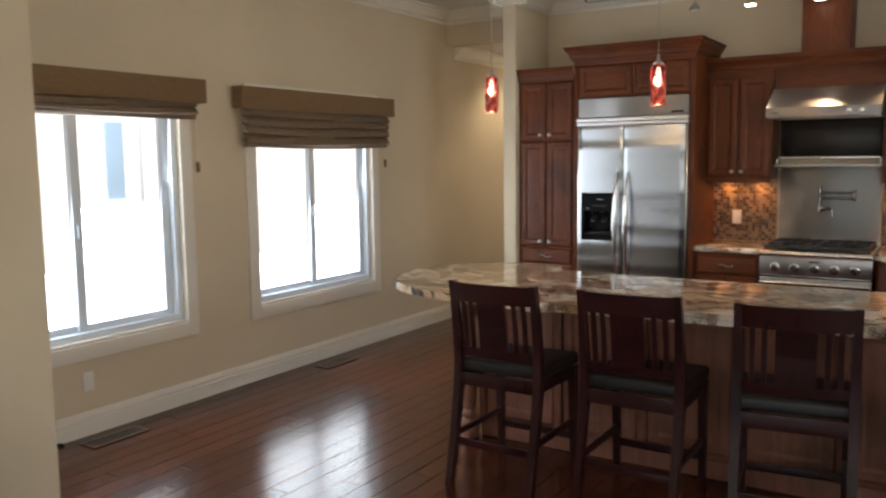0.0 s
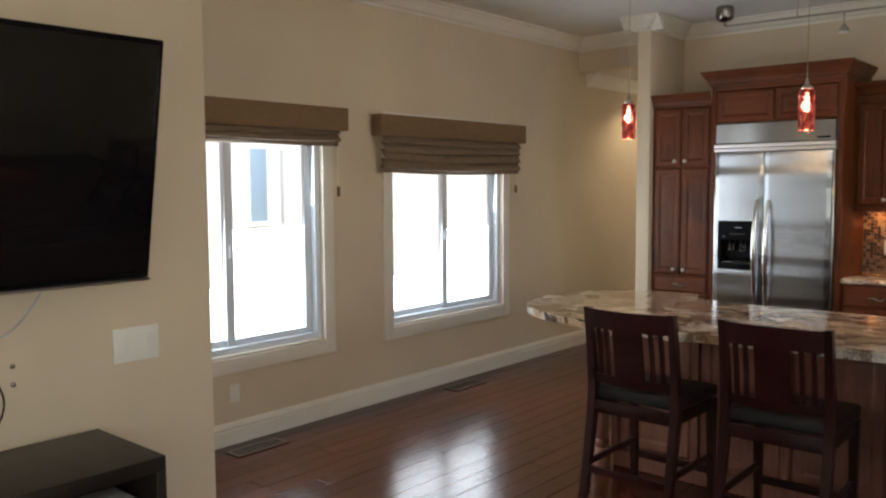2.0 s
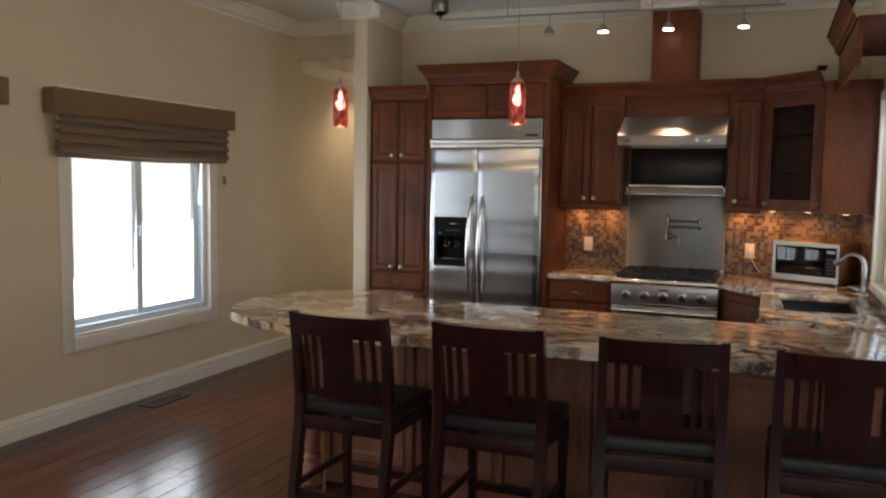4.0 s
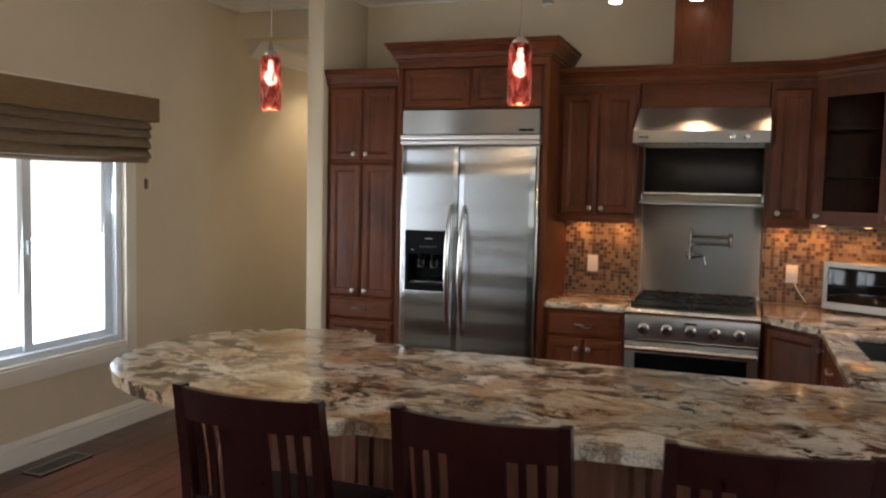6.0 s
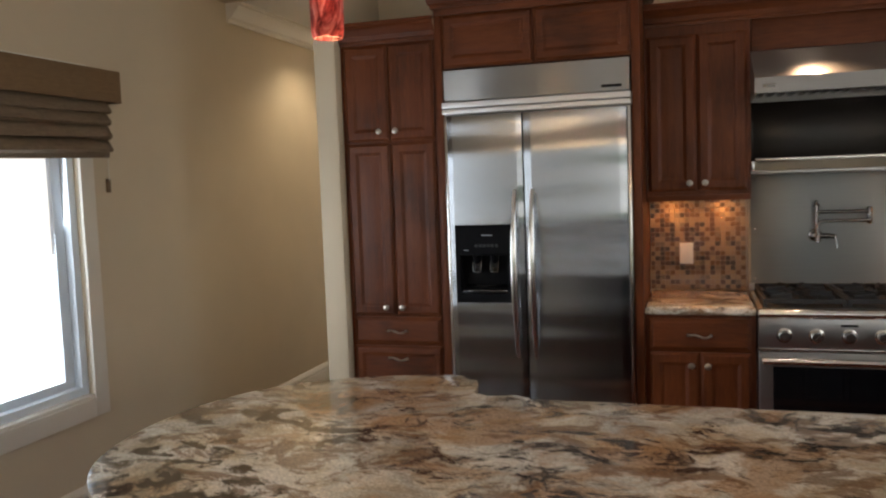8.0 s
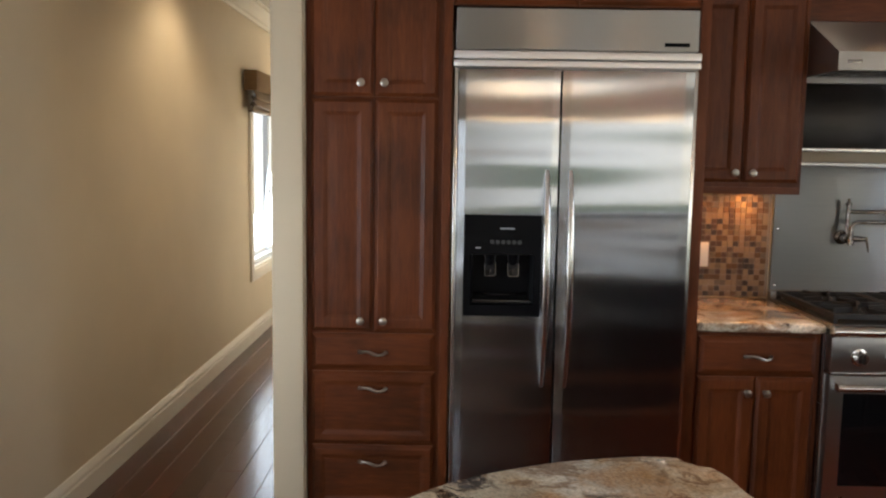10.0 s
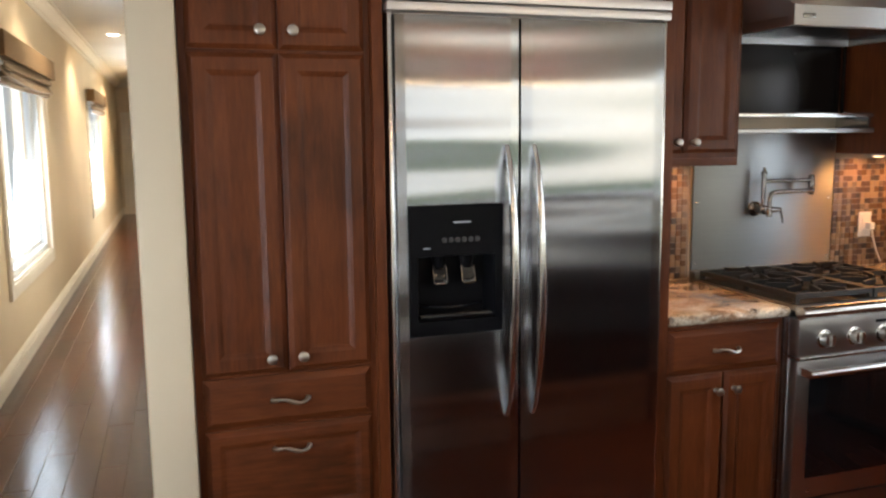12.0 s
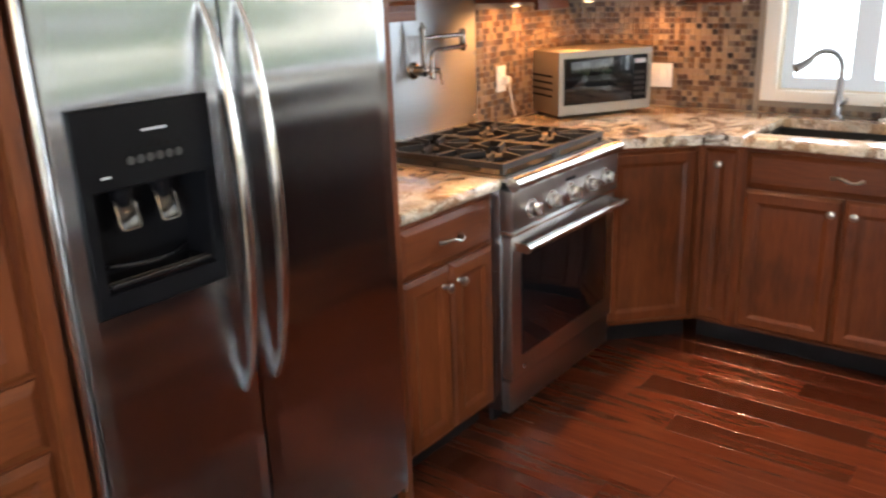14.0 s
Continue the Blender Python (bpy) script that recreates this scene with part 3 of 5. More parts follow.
def crown_run(bm, pts, z, size=1.0):
    """Cabinet crown along an open outline of (x, y), out to the right-hand side of travel."""
    prof = [(0.0, 0.0), (0.012, 0.0), (0.014, 0.014), (0.024, 0.02), (0.03, 0.045), (0.05, 0.075), (0.06, 0.085), (0.06, 0.1), (0.072, 0.104), (0.072, 0.118)]
    prof = [(p * size, q * size) for p, q in prof]
    rows = []
    for i, p in enumerate(pts):
        p = Vector(p)
        d0 = (p - Vector(pts[i - 1])).normalized() if i else None
        d1 = (Vector(pts[i + 1]) - p).normalized() if i < len(pts) - 1 else None
        n0 = Vector((d0.y, -d0.x)) if d0 else None
        n1 = Vector((d1.y, -d1.x)) if d1 else None
        if n0 and n1:
            b = (n0 + n1).normalized()
            o = b / max(0.3, b.dot(n0))
        else:
            o = n0 or n1
        rows.append([bm.verts.new((p.x + o.x * e, p.y + o.y * e, z + h)) for e, h in prof])
    for a, b in zip(rows, rows[1:]):
        for k in range(len(prof) - 1):
            bm.faces.new((a[k], a[k + 1], b[k + 1], b[k]))
    back = [bm.verts.new((p[0], p[1], z + prof[-1][1])) for p in pts]
    for i in range(len(pts) - 1):
        bm.faces.new((rows[i][-1], rows[i + 1][-1], back[i + 1], back[i]))


# pantry beside the wall end
PY = 7.045
pantry = cabinet("pantry_cabinet", "tall cherry pantry cabinet with raised-panel doors", pose(-0.572, PY, 0), 0.53, 0.60, 0, 2.29, [
    ("door", 0.02, 0.262, 0.855, 1.765, [("k", 0.215, 0.90)]), ("door", 0.268, 0.51, 0.855, 1.765, [("k", 0.305, 0.90)]),
    ("door", 0.02, 0.262, 1.775, 2.27, [("k", 0.215, 1.825)]), ("door", 0.268, 0.51, 1.775, 2.27, [("k", 0.305, 1.825)]),
    ("drawer", 0.02, 0.51, 0.70, 0.845, [("p", 0.265, 0.772)]), ("panel_drawer", 0.02, 0.51, 0.395, 0.69, [("p", 0.265, 0.625)]), ("panel_drawer", 0.02, 0.51, 0.115, 0.385, [("p", 0.265, 0.32)])], 0.1)
bm = bmesh.new()
crown_run(bm, [(0.0, 0.0), (0.53, 0.0)], 2.28, 0.9)
part("crown", bm, CHERRY_H, pantry, "", False)

# tall panels and cabinet round the refrigerator
sur = thing("refrigerator_surround", "cherry cabinet with crown built around the refrigerator", "cabinet", pose(0, 7.0, 0))
block("side_panel", (-0.042, 0.02, 0), (-0.008, 0.655, 2.45), CHERRY, sur, 0.002)
block("side_panel", (0.93, 0.02, 0), (0.97, 0.655, 2.45), CHERRY, sur, 0.002)
block("body", (-0.008, 0.03, 2.12), (0.93, 0.655, 2.45), CHERRY, sur, 0.002)
block("frieze", (-0.042, 0.012, 2.385), (0.97, 0.03, 2.45), CHERRY_H, sur, 0.002)
for a, b in ((0.0, 0.46), (0.467, 0.925)):
    bm = bmesh.new()
    panel_front(bm, a, b, 2.125, 2.38, 0.03, 0.02, 0.05)
    part("door", bm, CHERRY_H, sur, "", False)
bm = bmesh.new()
crown_run(bm, [(-0.042, 0.655), (-0.042, 0.012), (0.97, 0.012), (0.97, 0.655)], 2.42, 1.0)
part("crown", bm, CHERRY_H, sur, "", False)


def refrigerator():
    f = thing("refrigerator", "stainless steel side-by-side refrigerator with black ice dispenser", "refrigerator", pose(0, 7.0, 0))
    block("body", (0.002, 0.05, 0.0), (0.922, 0.65, 2.112), STEEL, f, 0.003)
    block("side_trim", (0.0, 0.0, 0.06), (0.016, 0.05, 1.885), CHROME, f, 0.003)
    block("side_trim", (0.908, 0.0, 0.06), (0.924, 0.05, 1.885), CHROME, f, 0.003)
    block("toe_grille", (0.016, 0.03, 0.0), (0.908, 0.05, 0.095), BLACK, f, 0.003)
    g = block("grille_panel", (0.004, 0.0, 1.955), (0.920, 0.05, 2.108), GRILLESTEEL, f, 0.004)
    block("badge", (0.79, -0.003, 1.972), (0.885, 0.0, 1.986), BLACK, g, 0.001, "small dark maker's badge")
    block("grille_trim", (-0.004, -0.022, 1.918), (0.928, 0.05, 1.948), LOUVRE, f, 0.005, "bright louvre strip")
    block("grille_trim", (-0.004, -0.018, 1.888), (0.928, 0.05, 1.914), LOUVRE, f, 0.005, "bright louvre strip")
    split = 0.405
    block("door_gasket", (split - 0.004, -0.004, 0.10), (split + 0.004, 0.048, 1.878), BLACK, f, 0)

    # ice and water dispenser: outer frame and the opening in its lower half
    x0, x1, z0, z1, y = 0.045, 0.345, 0.935, 1.33, -0.032
    h0, h1, hz0, hz1 = x0 + 0.026, x1 - 0.026, z0 + 0.045, 1.178

    def door(a, b, hole=False):
        bm = bmesh.new()
        n = 14
        za, zb = 0.10, 1.878
        us = sorted({k / n for k in range(n + 1)} | ({(h0 - a) / (b - a), (h1 - a) / (b - a)} if hole else set()))
        cols = []
        for u in us:
            x = a + (b - a) * u
            e = min(u, 1 - u) * (b - a)
            q = -0.020 - 0.003 * (1 - (2 * u - 1) ** 2) + (0.004 * (1 - e / 0.004) ** 2 if e < 0.004 else 0)
            cols.append([bm.verts.new((x, q, z)) for z in (za, hz0, hz1, zb)])
        back = [[bm.verts.new((x, 0.048, z)) for z in (za, zb)] for x in (a, b)]
        for p, q in zip(cols, cols[1:]):
            inside = hole and h0 < (p[0].co.x + q[0].co.x) / 2 < h1
            for k in (0, 2) if inside else (0, 1, 2):
                bm.faces.new((p[k], q[k], q[k + 1], p[k + 1]))
        bm.faces.new((back[0][0], *cols[0], back[0][1]))
        bm.faces.new((*cols[-1][::-1], back[1][0], back[1][1]))
        bm.faces.new((back[1][0], back[0][0], back[0][1], back[1][1]))
        bm.faces.new([c[3] for c in cols] + [back[1][1], back[0][1]])
        bm.faces.new([c[0] for c in cols][::-1] + [back[0][0], back[1][0]])
        return part("door", bm, DOORSTEEL, f, "", False)

    left, right = door(0.018, split - 0.004, True), door(split + 0.004, 0.906)
    for d, x in ((left, split - 0.045), (right, split + 0.045)):
        bm = bmesh.new()
        pts, rad = [], []
        for k in range(17):
            u = k / 16
            pts.append((x, -0.022 - 0.066 * math.sin(math.pi * u) ** 0.6, 0.66 + 0.84 * u))
            rad.append(0.012 + 0.009 * math.sin(math.pi * u))
        tube(bm, pts, rad, 12, 0.7)
        part("handle", bm, CHROME, d, "long bowed satin steel handle")
    bm = bmesh.new()
    loops = []
    for a, b, c, d, q in ((x0, x1, z0, z1, -0.018), (x0, x1, z0, z1, y + 0.004), (x0 + 0.004, x1 - 0.004, z0 + 0.004, z1 - 0.004, y), (h0, h1, hz0, hz1, y), (h0 + 0.003, h1 - 0.003, hz0 + 0.003, hz1 - 0.003, y + 0.006), (h0 + 0.012, h1 - 0.012, hz0 + 0.006, hz1 - 0.004, 0.044)):
        loops.append([bm.verts.new((p, q, e)) for p, e in ((a, c), (b, c), (b, d), (a, d))])
    for a, b in zip(loops, loops[1:]):
        for k in range(4):
            bm.faces.new((a[k], a[(k + 1) % 4], b[(k + 1) % 4], b[k]))
    bm.faces.new(loops[-1])
    disp = part("ice_dispenser", bm, BLACK, left, "black plastic ice and water dispenser", False)
    for px in (0.150, 0.240):
        tilt = Matrix.Translation((px, 0.002, 1.118)) @ Matrix.Rotation(radians(-16), 4, "X")
        bm = bmesh.new()
        brick(bm, (-0.021, -0.004, -0.030), (0.021, 0.004, 0.030), tilt)
        soften(bm, 0.003)
        part("paddle", bm, BLACKGLASS, disp, "glossy black dispenser paddle")
        bm = bmesh.new()
        tube(bm, [tilt @ Vector(p) for p in ((-0.021, -0.005, 0.02), (-0.021, -0.005, -0.026), (-0.015, -0.005, -0.031), (0.015, -0.005, -0.031), (0.021, -0.005, -0.026), (0.021, -0.005, 0.02))], 0.0022, 6)
        part("paddle_rim", bm, BRONZE, disp, "bright rim around the paddle")
        bm = bmesh.new()
        lathe(bm, [(0.016, 1.135), (0.024, 1.176)], Matrix.Translation((px, 0.012, 0)), 16)
        part("chute", bm, BLACK, disp)
    bm = bmesh.new()
    tube(bm, [(h0 + 0.02 + 0.20 * k / 12, 0.030 - 0.044 * math.sin(math.pi * k / 12), 1.018) for k in range(13)], 0.006, 8)
    part("drip_rail", bm, BLACKGLASS, disp, "curved glossy catch rail")
    block("drip_tray", (h0 + 0.008, -0.028, hz0 + 0.006), (h1 - 0.008, 0.040, hz0 + 0.016), BLACKGLASS, disp, 0.002)
    for q in (-0.028, -0.012):
        block("tray_line", (h0 + 0.012, q - 0.001, hz0 + 0.016), (h1 - 0.012, q + 0.002, hz0 + 0.018), BRONZE, disp, 0)
    block("status_light", (x0 + 0.045, y - 0.001, 1.200), (x0 + 0.066, y, 1.204), GREYVINYL, disp, 0)
    block("brand_bar", (0.185, y - 0.001, 1.275), (0.24, y, 1.28), GREYVINYL, f, 0)
    for k in range(6):
        bm = bmesh.new()
        lathe(bm, [(0.0085, 0.0), (0.0085, 0.0015), (0.007, 0.002)], Matrix.Translation((0.155 + 0.021 * k, y, 1.225)) @ Matrix.Rotation(radians(90), 4, "X"), 12)
        part("button", bm, RUBBER, f)
        block("button_mark", (0.151 + 0.021 * k, y - 0.0006, 1.245), (0.159 + 0.021 * k, y, 1.248), DARKSTEEL, f, 0)
    return f


refrigerator()


# ---- range, hood and wall shield ----
RX0, RX1, RC = 1.485, 2.245, 1.865


def range_cooker():
    r = thing("range_cooker", "stainless steel gas range with five knobs", "stove", pose(RX0, 7.0, 0))
    w = RX1 - RX0
    block("body", (0, 0.03, 0.06), (w, 0.64, 0.90), STEEL, r, 0.002)
    block("toe_kick", (0.02, 0.08, 0.0), (w - 0.02, 0.1, 0.06), KICK, r, 0)
    dr = block("drawer", (0.004, 0.0, 0.06), (w - 0.004, 0.03, 0.178), STEEL_H, r, 0.004)
    door = block("oven_door", (0.004, -0.012, 0.19), (w - 0.004, 0.03, 0.715), STEEL_H, r, 0.005)
    block("oven_window", (0.062, -0.016, 0.27), (w - 0.062, -0.0125, 0.648), BLACKGLASS, door, 0.002, "black glass oven window")
    bm = bmesh.new()
    tube(bm, [(0.012, -0.066, 0.682), (w - 0.012, -0.066, 0.682)], 0.016, 14)
    for x in (0.03, w - 0.03):
        brick(bm, (x - 0.015, -0.066, 0.667), (x + 0.015, -0.012, 0.697))
    part("handle", bm, CHROME, door, "thick satin steel towel-bar handle")
    block("door_badge", (0.07, -0.015, 0.215), (0.088, -0.012, 0.228), CHROME, door, 0.001)
    pn = block("control_panel", (0.0, -0.022, 0.735), (w, 0.03, 0.872), STEEL_H, r, 0.004)
    block("panel_lip", (0.0, -0.03, 0.722), (w, 0.03, 0.734), CHROME, r, 0.002)
    block("panel_badge", (RC - RX0 - 0.035, -0.0245, 0.838), (RC - RX0 + 0.035, -0.022, 0.848), BLACK, pn, 0.001)
    for k in range(5):
        x = RC - RX0 + (k - 2) * 0.135
        m = Matrix.Translation((x, -0.022, 0.795)) @ Matrix.Rotation(radians(90), 4, "X")
        bm = bmesh.new()
        lathe(bm, [(0.034, 0), (0.034, 0.004), (0.026, 0.006), (0.024, 0.03), (0.022, 0.036), (0.010, 0.037)], m, 24)
        brick(bm, (x - 0.005, -0.068, 0.775), (x + 0.005, -0.056, 0.818))
        part("knob", bm, CHROME, pn, "satin steel control knob")
    bm = bmesh.new()
    tube(bm, [(0, -0.022, 0.895), (w, -0.022, 0.895)], 0.024, 16)
    part("front_rail", bm, CHROME, r, "rounded bright front rail")
    block("cooktop", (0.0, 0.0, 0.90), (w, 0.64, 0.916), STEEL_H, r, 0.003)
    block("burner_pan", (0.02, 0.02, 0.916), (w - 0.02, 0.60, 0.919), IRON, r, 0)
    block("rear_trim", (0.0, 0.60, 0.916), (w, 0.64, 0.95), STEEL_H, r, 0.003)
    for gx in (0.025, w / 2 + 0.003):
        gw = w / 2 - 0.028
        bm = bmesh.new()
        for lo, hi in (((gx, 0.03, 0.935), (gx + gw, 0.046, 0.955)), ((gx, 0.584, 0.935), (gx + gw, 0.60, 0.955)), ((gx, 0.046, 0.935), (gx + 0.016, 0.584, 0.955)), ((gx + gw - 0.016, 0.046, 0.935), (gx + gw, 0.584, 0.955)), ((gx + 0.016, 0.307, 0.937), (gx + gw - 0.016, 0.323, 0.957))):
            brick(bm, lo, hi)
        for cy in (0.177, 0.453):
            cx = gx + gw / 2
            for k in range(8):
                a = k * math.pi / 4 + math.pi / 8
                mm = Matrix.Translation((cx, cy, 0)) @ Matrix.Rotation(a, 4, "Z")
                brick(bm, (0.045, -0.005, 0.938), (0.15, 0.005, 0.962), mm)
        for x in (gx, gx + gw - 0.016):
            for y in (0.03, 0.307, 0.584):
                brick(bm, (x, y, 0.919), (x + 0.016, y + 0.016, 0.936))
        part("grate", bm, IRON, r, "black cast-iron grate", False)
        for cy in (0.177, 0.453):
            bm = bmesh.new()
            lathe(bm, [(0.055, 0.919), (0.05, 0.927), (0.036, 0.929), (0.036, 0.938), (0.028, 0.941)], Matrix.Translation((gx + gw / 2, cy, 0)), 24)
            part("burner", bm, IRON, r)
    return r


range_cooker()


def range_hood():
    h = thing("range_hood", "stainless steel range hood with two control knobs", "hood", pose(RX0, 7.0, 0))
    w = RX1 - RX0
    bm = bmesh.new()
    sec = [(0.07, 1.905), (0.07, 1.975), (0.36, 2.135), (0.655, 2.135), (0.655, 1.905), (0.60, 1.905), (0.60, 1.94), (0.10, 1.94), (0.10, 1.905)]
    ends = [[bm.verts.new((x, y, z)) for y, z in sec] for x in (-0.005, w + 0.005)]
    for k in range(len(sec)):
        bm.faces.new((ends[0][k], ends[0][(k + 1) % len(sec)], ends[1][(k + 1) % len(sec)], ends[1][k]))
    bm.faces.new(ends[0][::-1])
    bm.faces.new(ends[1])
    part("canopy", bm, HOODSTEEL, h, "", False)
    for lo, hi in (((-0.005, 0.10, 1.905), (0.012, 0.60, 1.94)), ((w - 0.012, 0.10, 1.905), (w + 0.005, 0.60, 1.94))):
        block("side_lip", lo, hi, STEEL_H, h, 0.001)
    for x in (w - 0.20, w - 0.12):
        bm = bmesh.new()
        lathe(bm, [(0.02, 0), (0.018, 0.018), (0.008, 0.02)], Matrix.Translation((x, 0.07, 1.94)) @ Matrix.Rotation(radians(90), 4, "X"), 20)
        part("knob", bm, CHROME, h)
    block("badge", (0.03, 0.067, 1.93), (0.085, 0.07, 1.945), BRONZE, h, 0.001)
    for x in (0.24, w - 0.24):
        bm = bmesh.new()
        lathe(bm, [(0.03, 1.928), (0.03, 1.94)], Matrix.Translation((x, 0.16, 0)), 20)
        part("lamp", bm, PLASTIC, h, "round unlit hood lamp")
    for k in range(14):
        block("filter_bar", (0.03 + k * 0.05, 0.24, 1.925), (0.06 + k * 0.05, 0.58, 1.94), STEEL, h, 0)
    for x in (0.01, w - 0.025):
        block("bracket", (x, 0.60, 1.60), (x + 0.012, 0.612, 1.905), DARKSTEEL, h, 0.002)
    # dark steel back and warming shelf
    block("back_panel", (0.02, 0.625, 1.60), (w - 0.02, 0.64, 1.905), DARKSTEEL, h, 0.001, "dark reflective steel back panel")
    s = thing("warming_shelf", "stainless steel warming shelf under the hood", "shelf", pose(RX0, 7.0, 0))
    for x in (0.012, w - 0.012):
        block("bracket", (x - 0.006, 0.46, 1.55), (x + 0.006, 0.64, 1.60), STEEL, s, 0.001)
    block("plate", (0.0, 0.44, 1.53), (w, 0.64, 1.55), STEEL_H, s, 0.004)
    block("rail", (0.02, 0.43, 1.595), (w - 0.02, 0.445, 1.612), CHROME, s, 0.004)
    g = thing("wall_shield", "plain stainless steel sheet behind the range", "shield", pose(RX0, 7.0, 0))
    block("sheet", (0.01, 0.642, 0.95), (w - 0.01, 0.652, 1.53), SHIELDSTEEL, g, 0.002)
    for x in (0.03, w - 0.03):
        for z in (0.975, 1.24, 1.505):
            bm = bmesh.new()
            lathe(bm, [(0.006, 0), (0.005, 0.002), (0.002, 0.003)], Matrix.Translation((x, 0.642, z)) @ Matrix.Rotation(radians(90), 4, "X"), 10)
            part("screw", bm, CHROME, g)


range_hood()

def pot_filler():
    p = thing("pot_filler", "folding nickel pot filler tap on the steel sheet", "tap", pose(1.81, 7.642, 1.205))
    bm = bmesh.new()
    lathe(bm, [(0.034, 0), (0.032, 0.008), (0.020, 0.014), (0.017, 0.040), (0.021, 0.044), (0.021, 0.064), (0.012, 0.07)], Matrix.Rotation(radians(90), 4, "X"), 20)
    part("flange", bm, BRONZE, p)
    bm = bmesh.new()
    tube(bm, [(0, -0.054, 0), (0.055, -0.058, -0.002), (0.085, -0.060, -0.003)], [0.015, 0.014, 0.010], 12)
    tube(bm, [(0.085, -0.060, 0.006), (0.092, -0.064, -0.030), (0.096, -0.068, -0.062)], [0.006, 0.0055, 0.004], 8)
    part("lever", bm, BRONZE, p, "small hanging lever handle")
    bm = bmesh.new()
    tube(bm, [(0.0, -0.054, 0.0), (0.0, -0.054, 0.155)], 0.010, 12)
    lathe(bm, [(0.014, 0.150), (0.014, 0.160), (0.006, 0.170), (0.006, 0.182)], Matrix.Translation((0, -0.054, 0)), 14)
    tube(bm, [(0.0, -0.054, 0.122), (0.245, -0.062, 0.122)], 0.0095, 10)
    lathe(bm, [(0.009, 0.058), (0.014, 0.064), (0.014, 0.140), (0.009, 0.146)], Matrix.Translation((0.245, -0.062, 0)), 14)
    part("arm", bm, BRONZE, p)
    bm = bmesh.new()
    tube(bm, [(0.245, -0.075, 0.078), (0.03, -0.092, 0.078), (0.008, -0.094, 0.070), (0.0, -0.094, 0.050), (0.0, -0.094, 0.0)], 0.0095, 10)
    lathe(bm, [(0.012, -0.028), (0.013, -0.004), (0.010, 0.002)], Matrix.Translation((0.0, -0.094, 0)), 14)
    part("spout", bm, BRONZE, p)


pot_filler()

# ---- wall cabinets ----
UZ0, UZ1 = 1.44, 2.30
cabinet("wall_cabinet", "cherry wall cabinet between refrigerator and range hood", pose(0.972, 7.345, 0), RX0 - 0.978, 0.312, UZ0, UZ1, [
    ("door", 0.015, 0.25, UZ0 + 0.02, UZ1 - 0.06, [("k", 0.215, UZ0 + 0.06)]), ("door", 0.256, 0.492, UZ0 + 0.02, UZ1 - 0.06, [("k", 0.29, UZ0 + 0.06)])])
cabinet("wall_cabinet", "narrow cherry wall cabinet beside the range hood", pose(RX1 + 0.007, 7.345, 0), 0.246, 0.312, UZ0, UZ1, [
    ("door", 0.02, 0.23, UZ0 + 0.02, UZ1 - 0.06, [("k", 0.06, UZ0 + 0.06)])])
hv = thing("hood_valance", "cherry panel and square flue cover above the hood", "panel", pose(RX0, 7.0, 0))
block("panel", (0.0, 0.36, 2.137), (RX1 - RX0, 0.655, UZ1), CHERRY_H, hv, 0.002)
flue = block("flue_cover", (0.19, 0.30, UZ1 + 0.085), (0.52, 0.655, 2.92), CHERRY, hv, 0.003, "square cherry flue cover")
bm = bmesh.new()
sweep(bm, CROWN, (0.08, 0.30, 2.94), (0.63, 0.30, 2.94), (0, -1, 0))
sweep(bm, CROWN, (0.19, 0.185, 2.94), (0.19, 0.655, 2.94), (-1, 0, 0))
sweep(bm, CROWN, (0.52, 0.185, 2.94), (0.52, 0.655, 2.94), (1, 0, 0))
part("flue_crown", bm, TRIM, hv, "white crown around the flue cover", False)
# corner cabinet with a glass door
CA, CB = Vector((2.50, 7.345, 0)), Vector((2.87, 6.99, 0))
cc = thing("corner_cabinet", "cherry corner wall cabinet with a glass door", "cabinet", Matrix.Translation(CA))
ang = math.degrees(math.atan2(CB.y - CA.y, CB.x - CA.x))
bm = bmesh.new()
out = [(0, 0), (0.37, -0.355), (0.695, -0.355), (0.695, 0.31), (0, 0.31)]
extrude_outline(bm, out, UZ0, UZ0 + 0.02)
extrude_outline(bm, out, UZ1 - 0.02, UZ1)
brick(bm, (0.68, -0.355, UZ0 + 0.02), (0.695, 0.31, UZ1 - 0.02))
brick(bm, (0, 0.295, UZ0 + 0.02), (0.68, 0.31, UZ1 - 0.02))
part("body", bm, CHERRY, cc, "", False)
bm = bmesh.new()
L = (CB - CA).length
mm = Matrix.Rotation(radians(ang), 4, "Z")
for lo, hi in (((0, 0, UZ0 + 0.02), (0.075, 0.02, UZ1 - 0.02)), ((L - 0.075, 0, UZ0 + 0.02), (L, 0.02, UZ1 - 0.02)), ((0.075, 0, UZ0 + 0.02), (L - 0.075, 0.02, UZ0 + 0.08)), ((0.075, 0, UZ1 - 0.12), (L - 0.075, 0.02, UZ1 - 0.02))):
    brick(bm, lo, hi, mm)
dd = part("door", bm, CHERRY, cc, "", False)
block("pane", (0.075, 0.008, UZ0 + 0.08), (L - 0.075, 0.012, UZ1 - 0.12), GLASS, dd, 0, "clear glass pane", mm)
for z in (1.72, 2.0):
    block("shelf", (0.02, 0.02, z), (0.66, 0.29, z + 0.015), CHERRY_H, cc, 0.001)
bm = bmesh.new()
lathe(bm, [(0.010, 0), (0.005, 0.014), (0.016, 0.024), (0.008, 0.032)], mm @ Matrix.Translation((0.05, 0, UZ0 + 0.05)) @ Matrix.Rotation(radians(90), 4, "X"), 16)
part("knob", bm, NICKEL, cc)
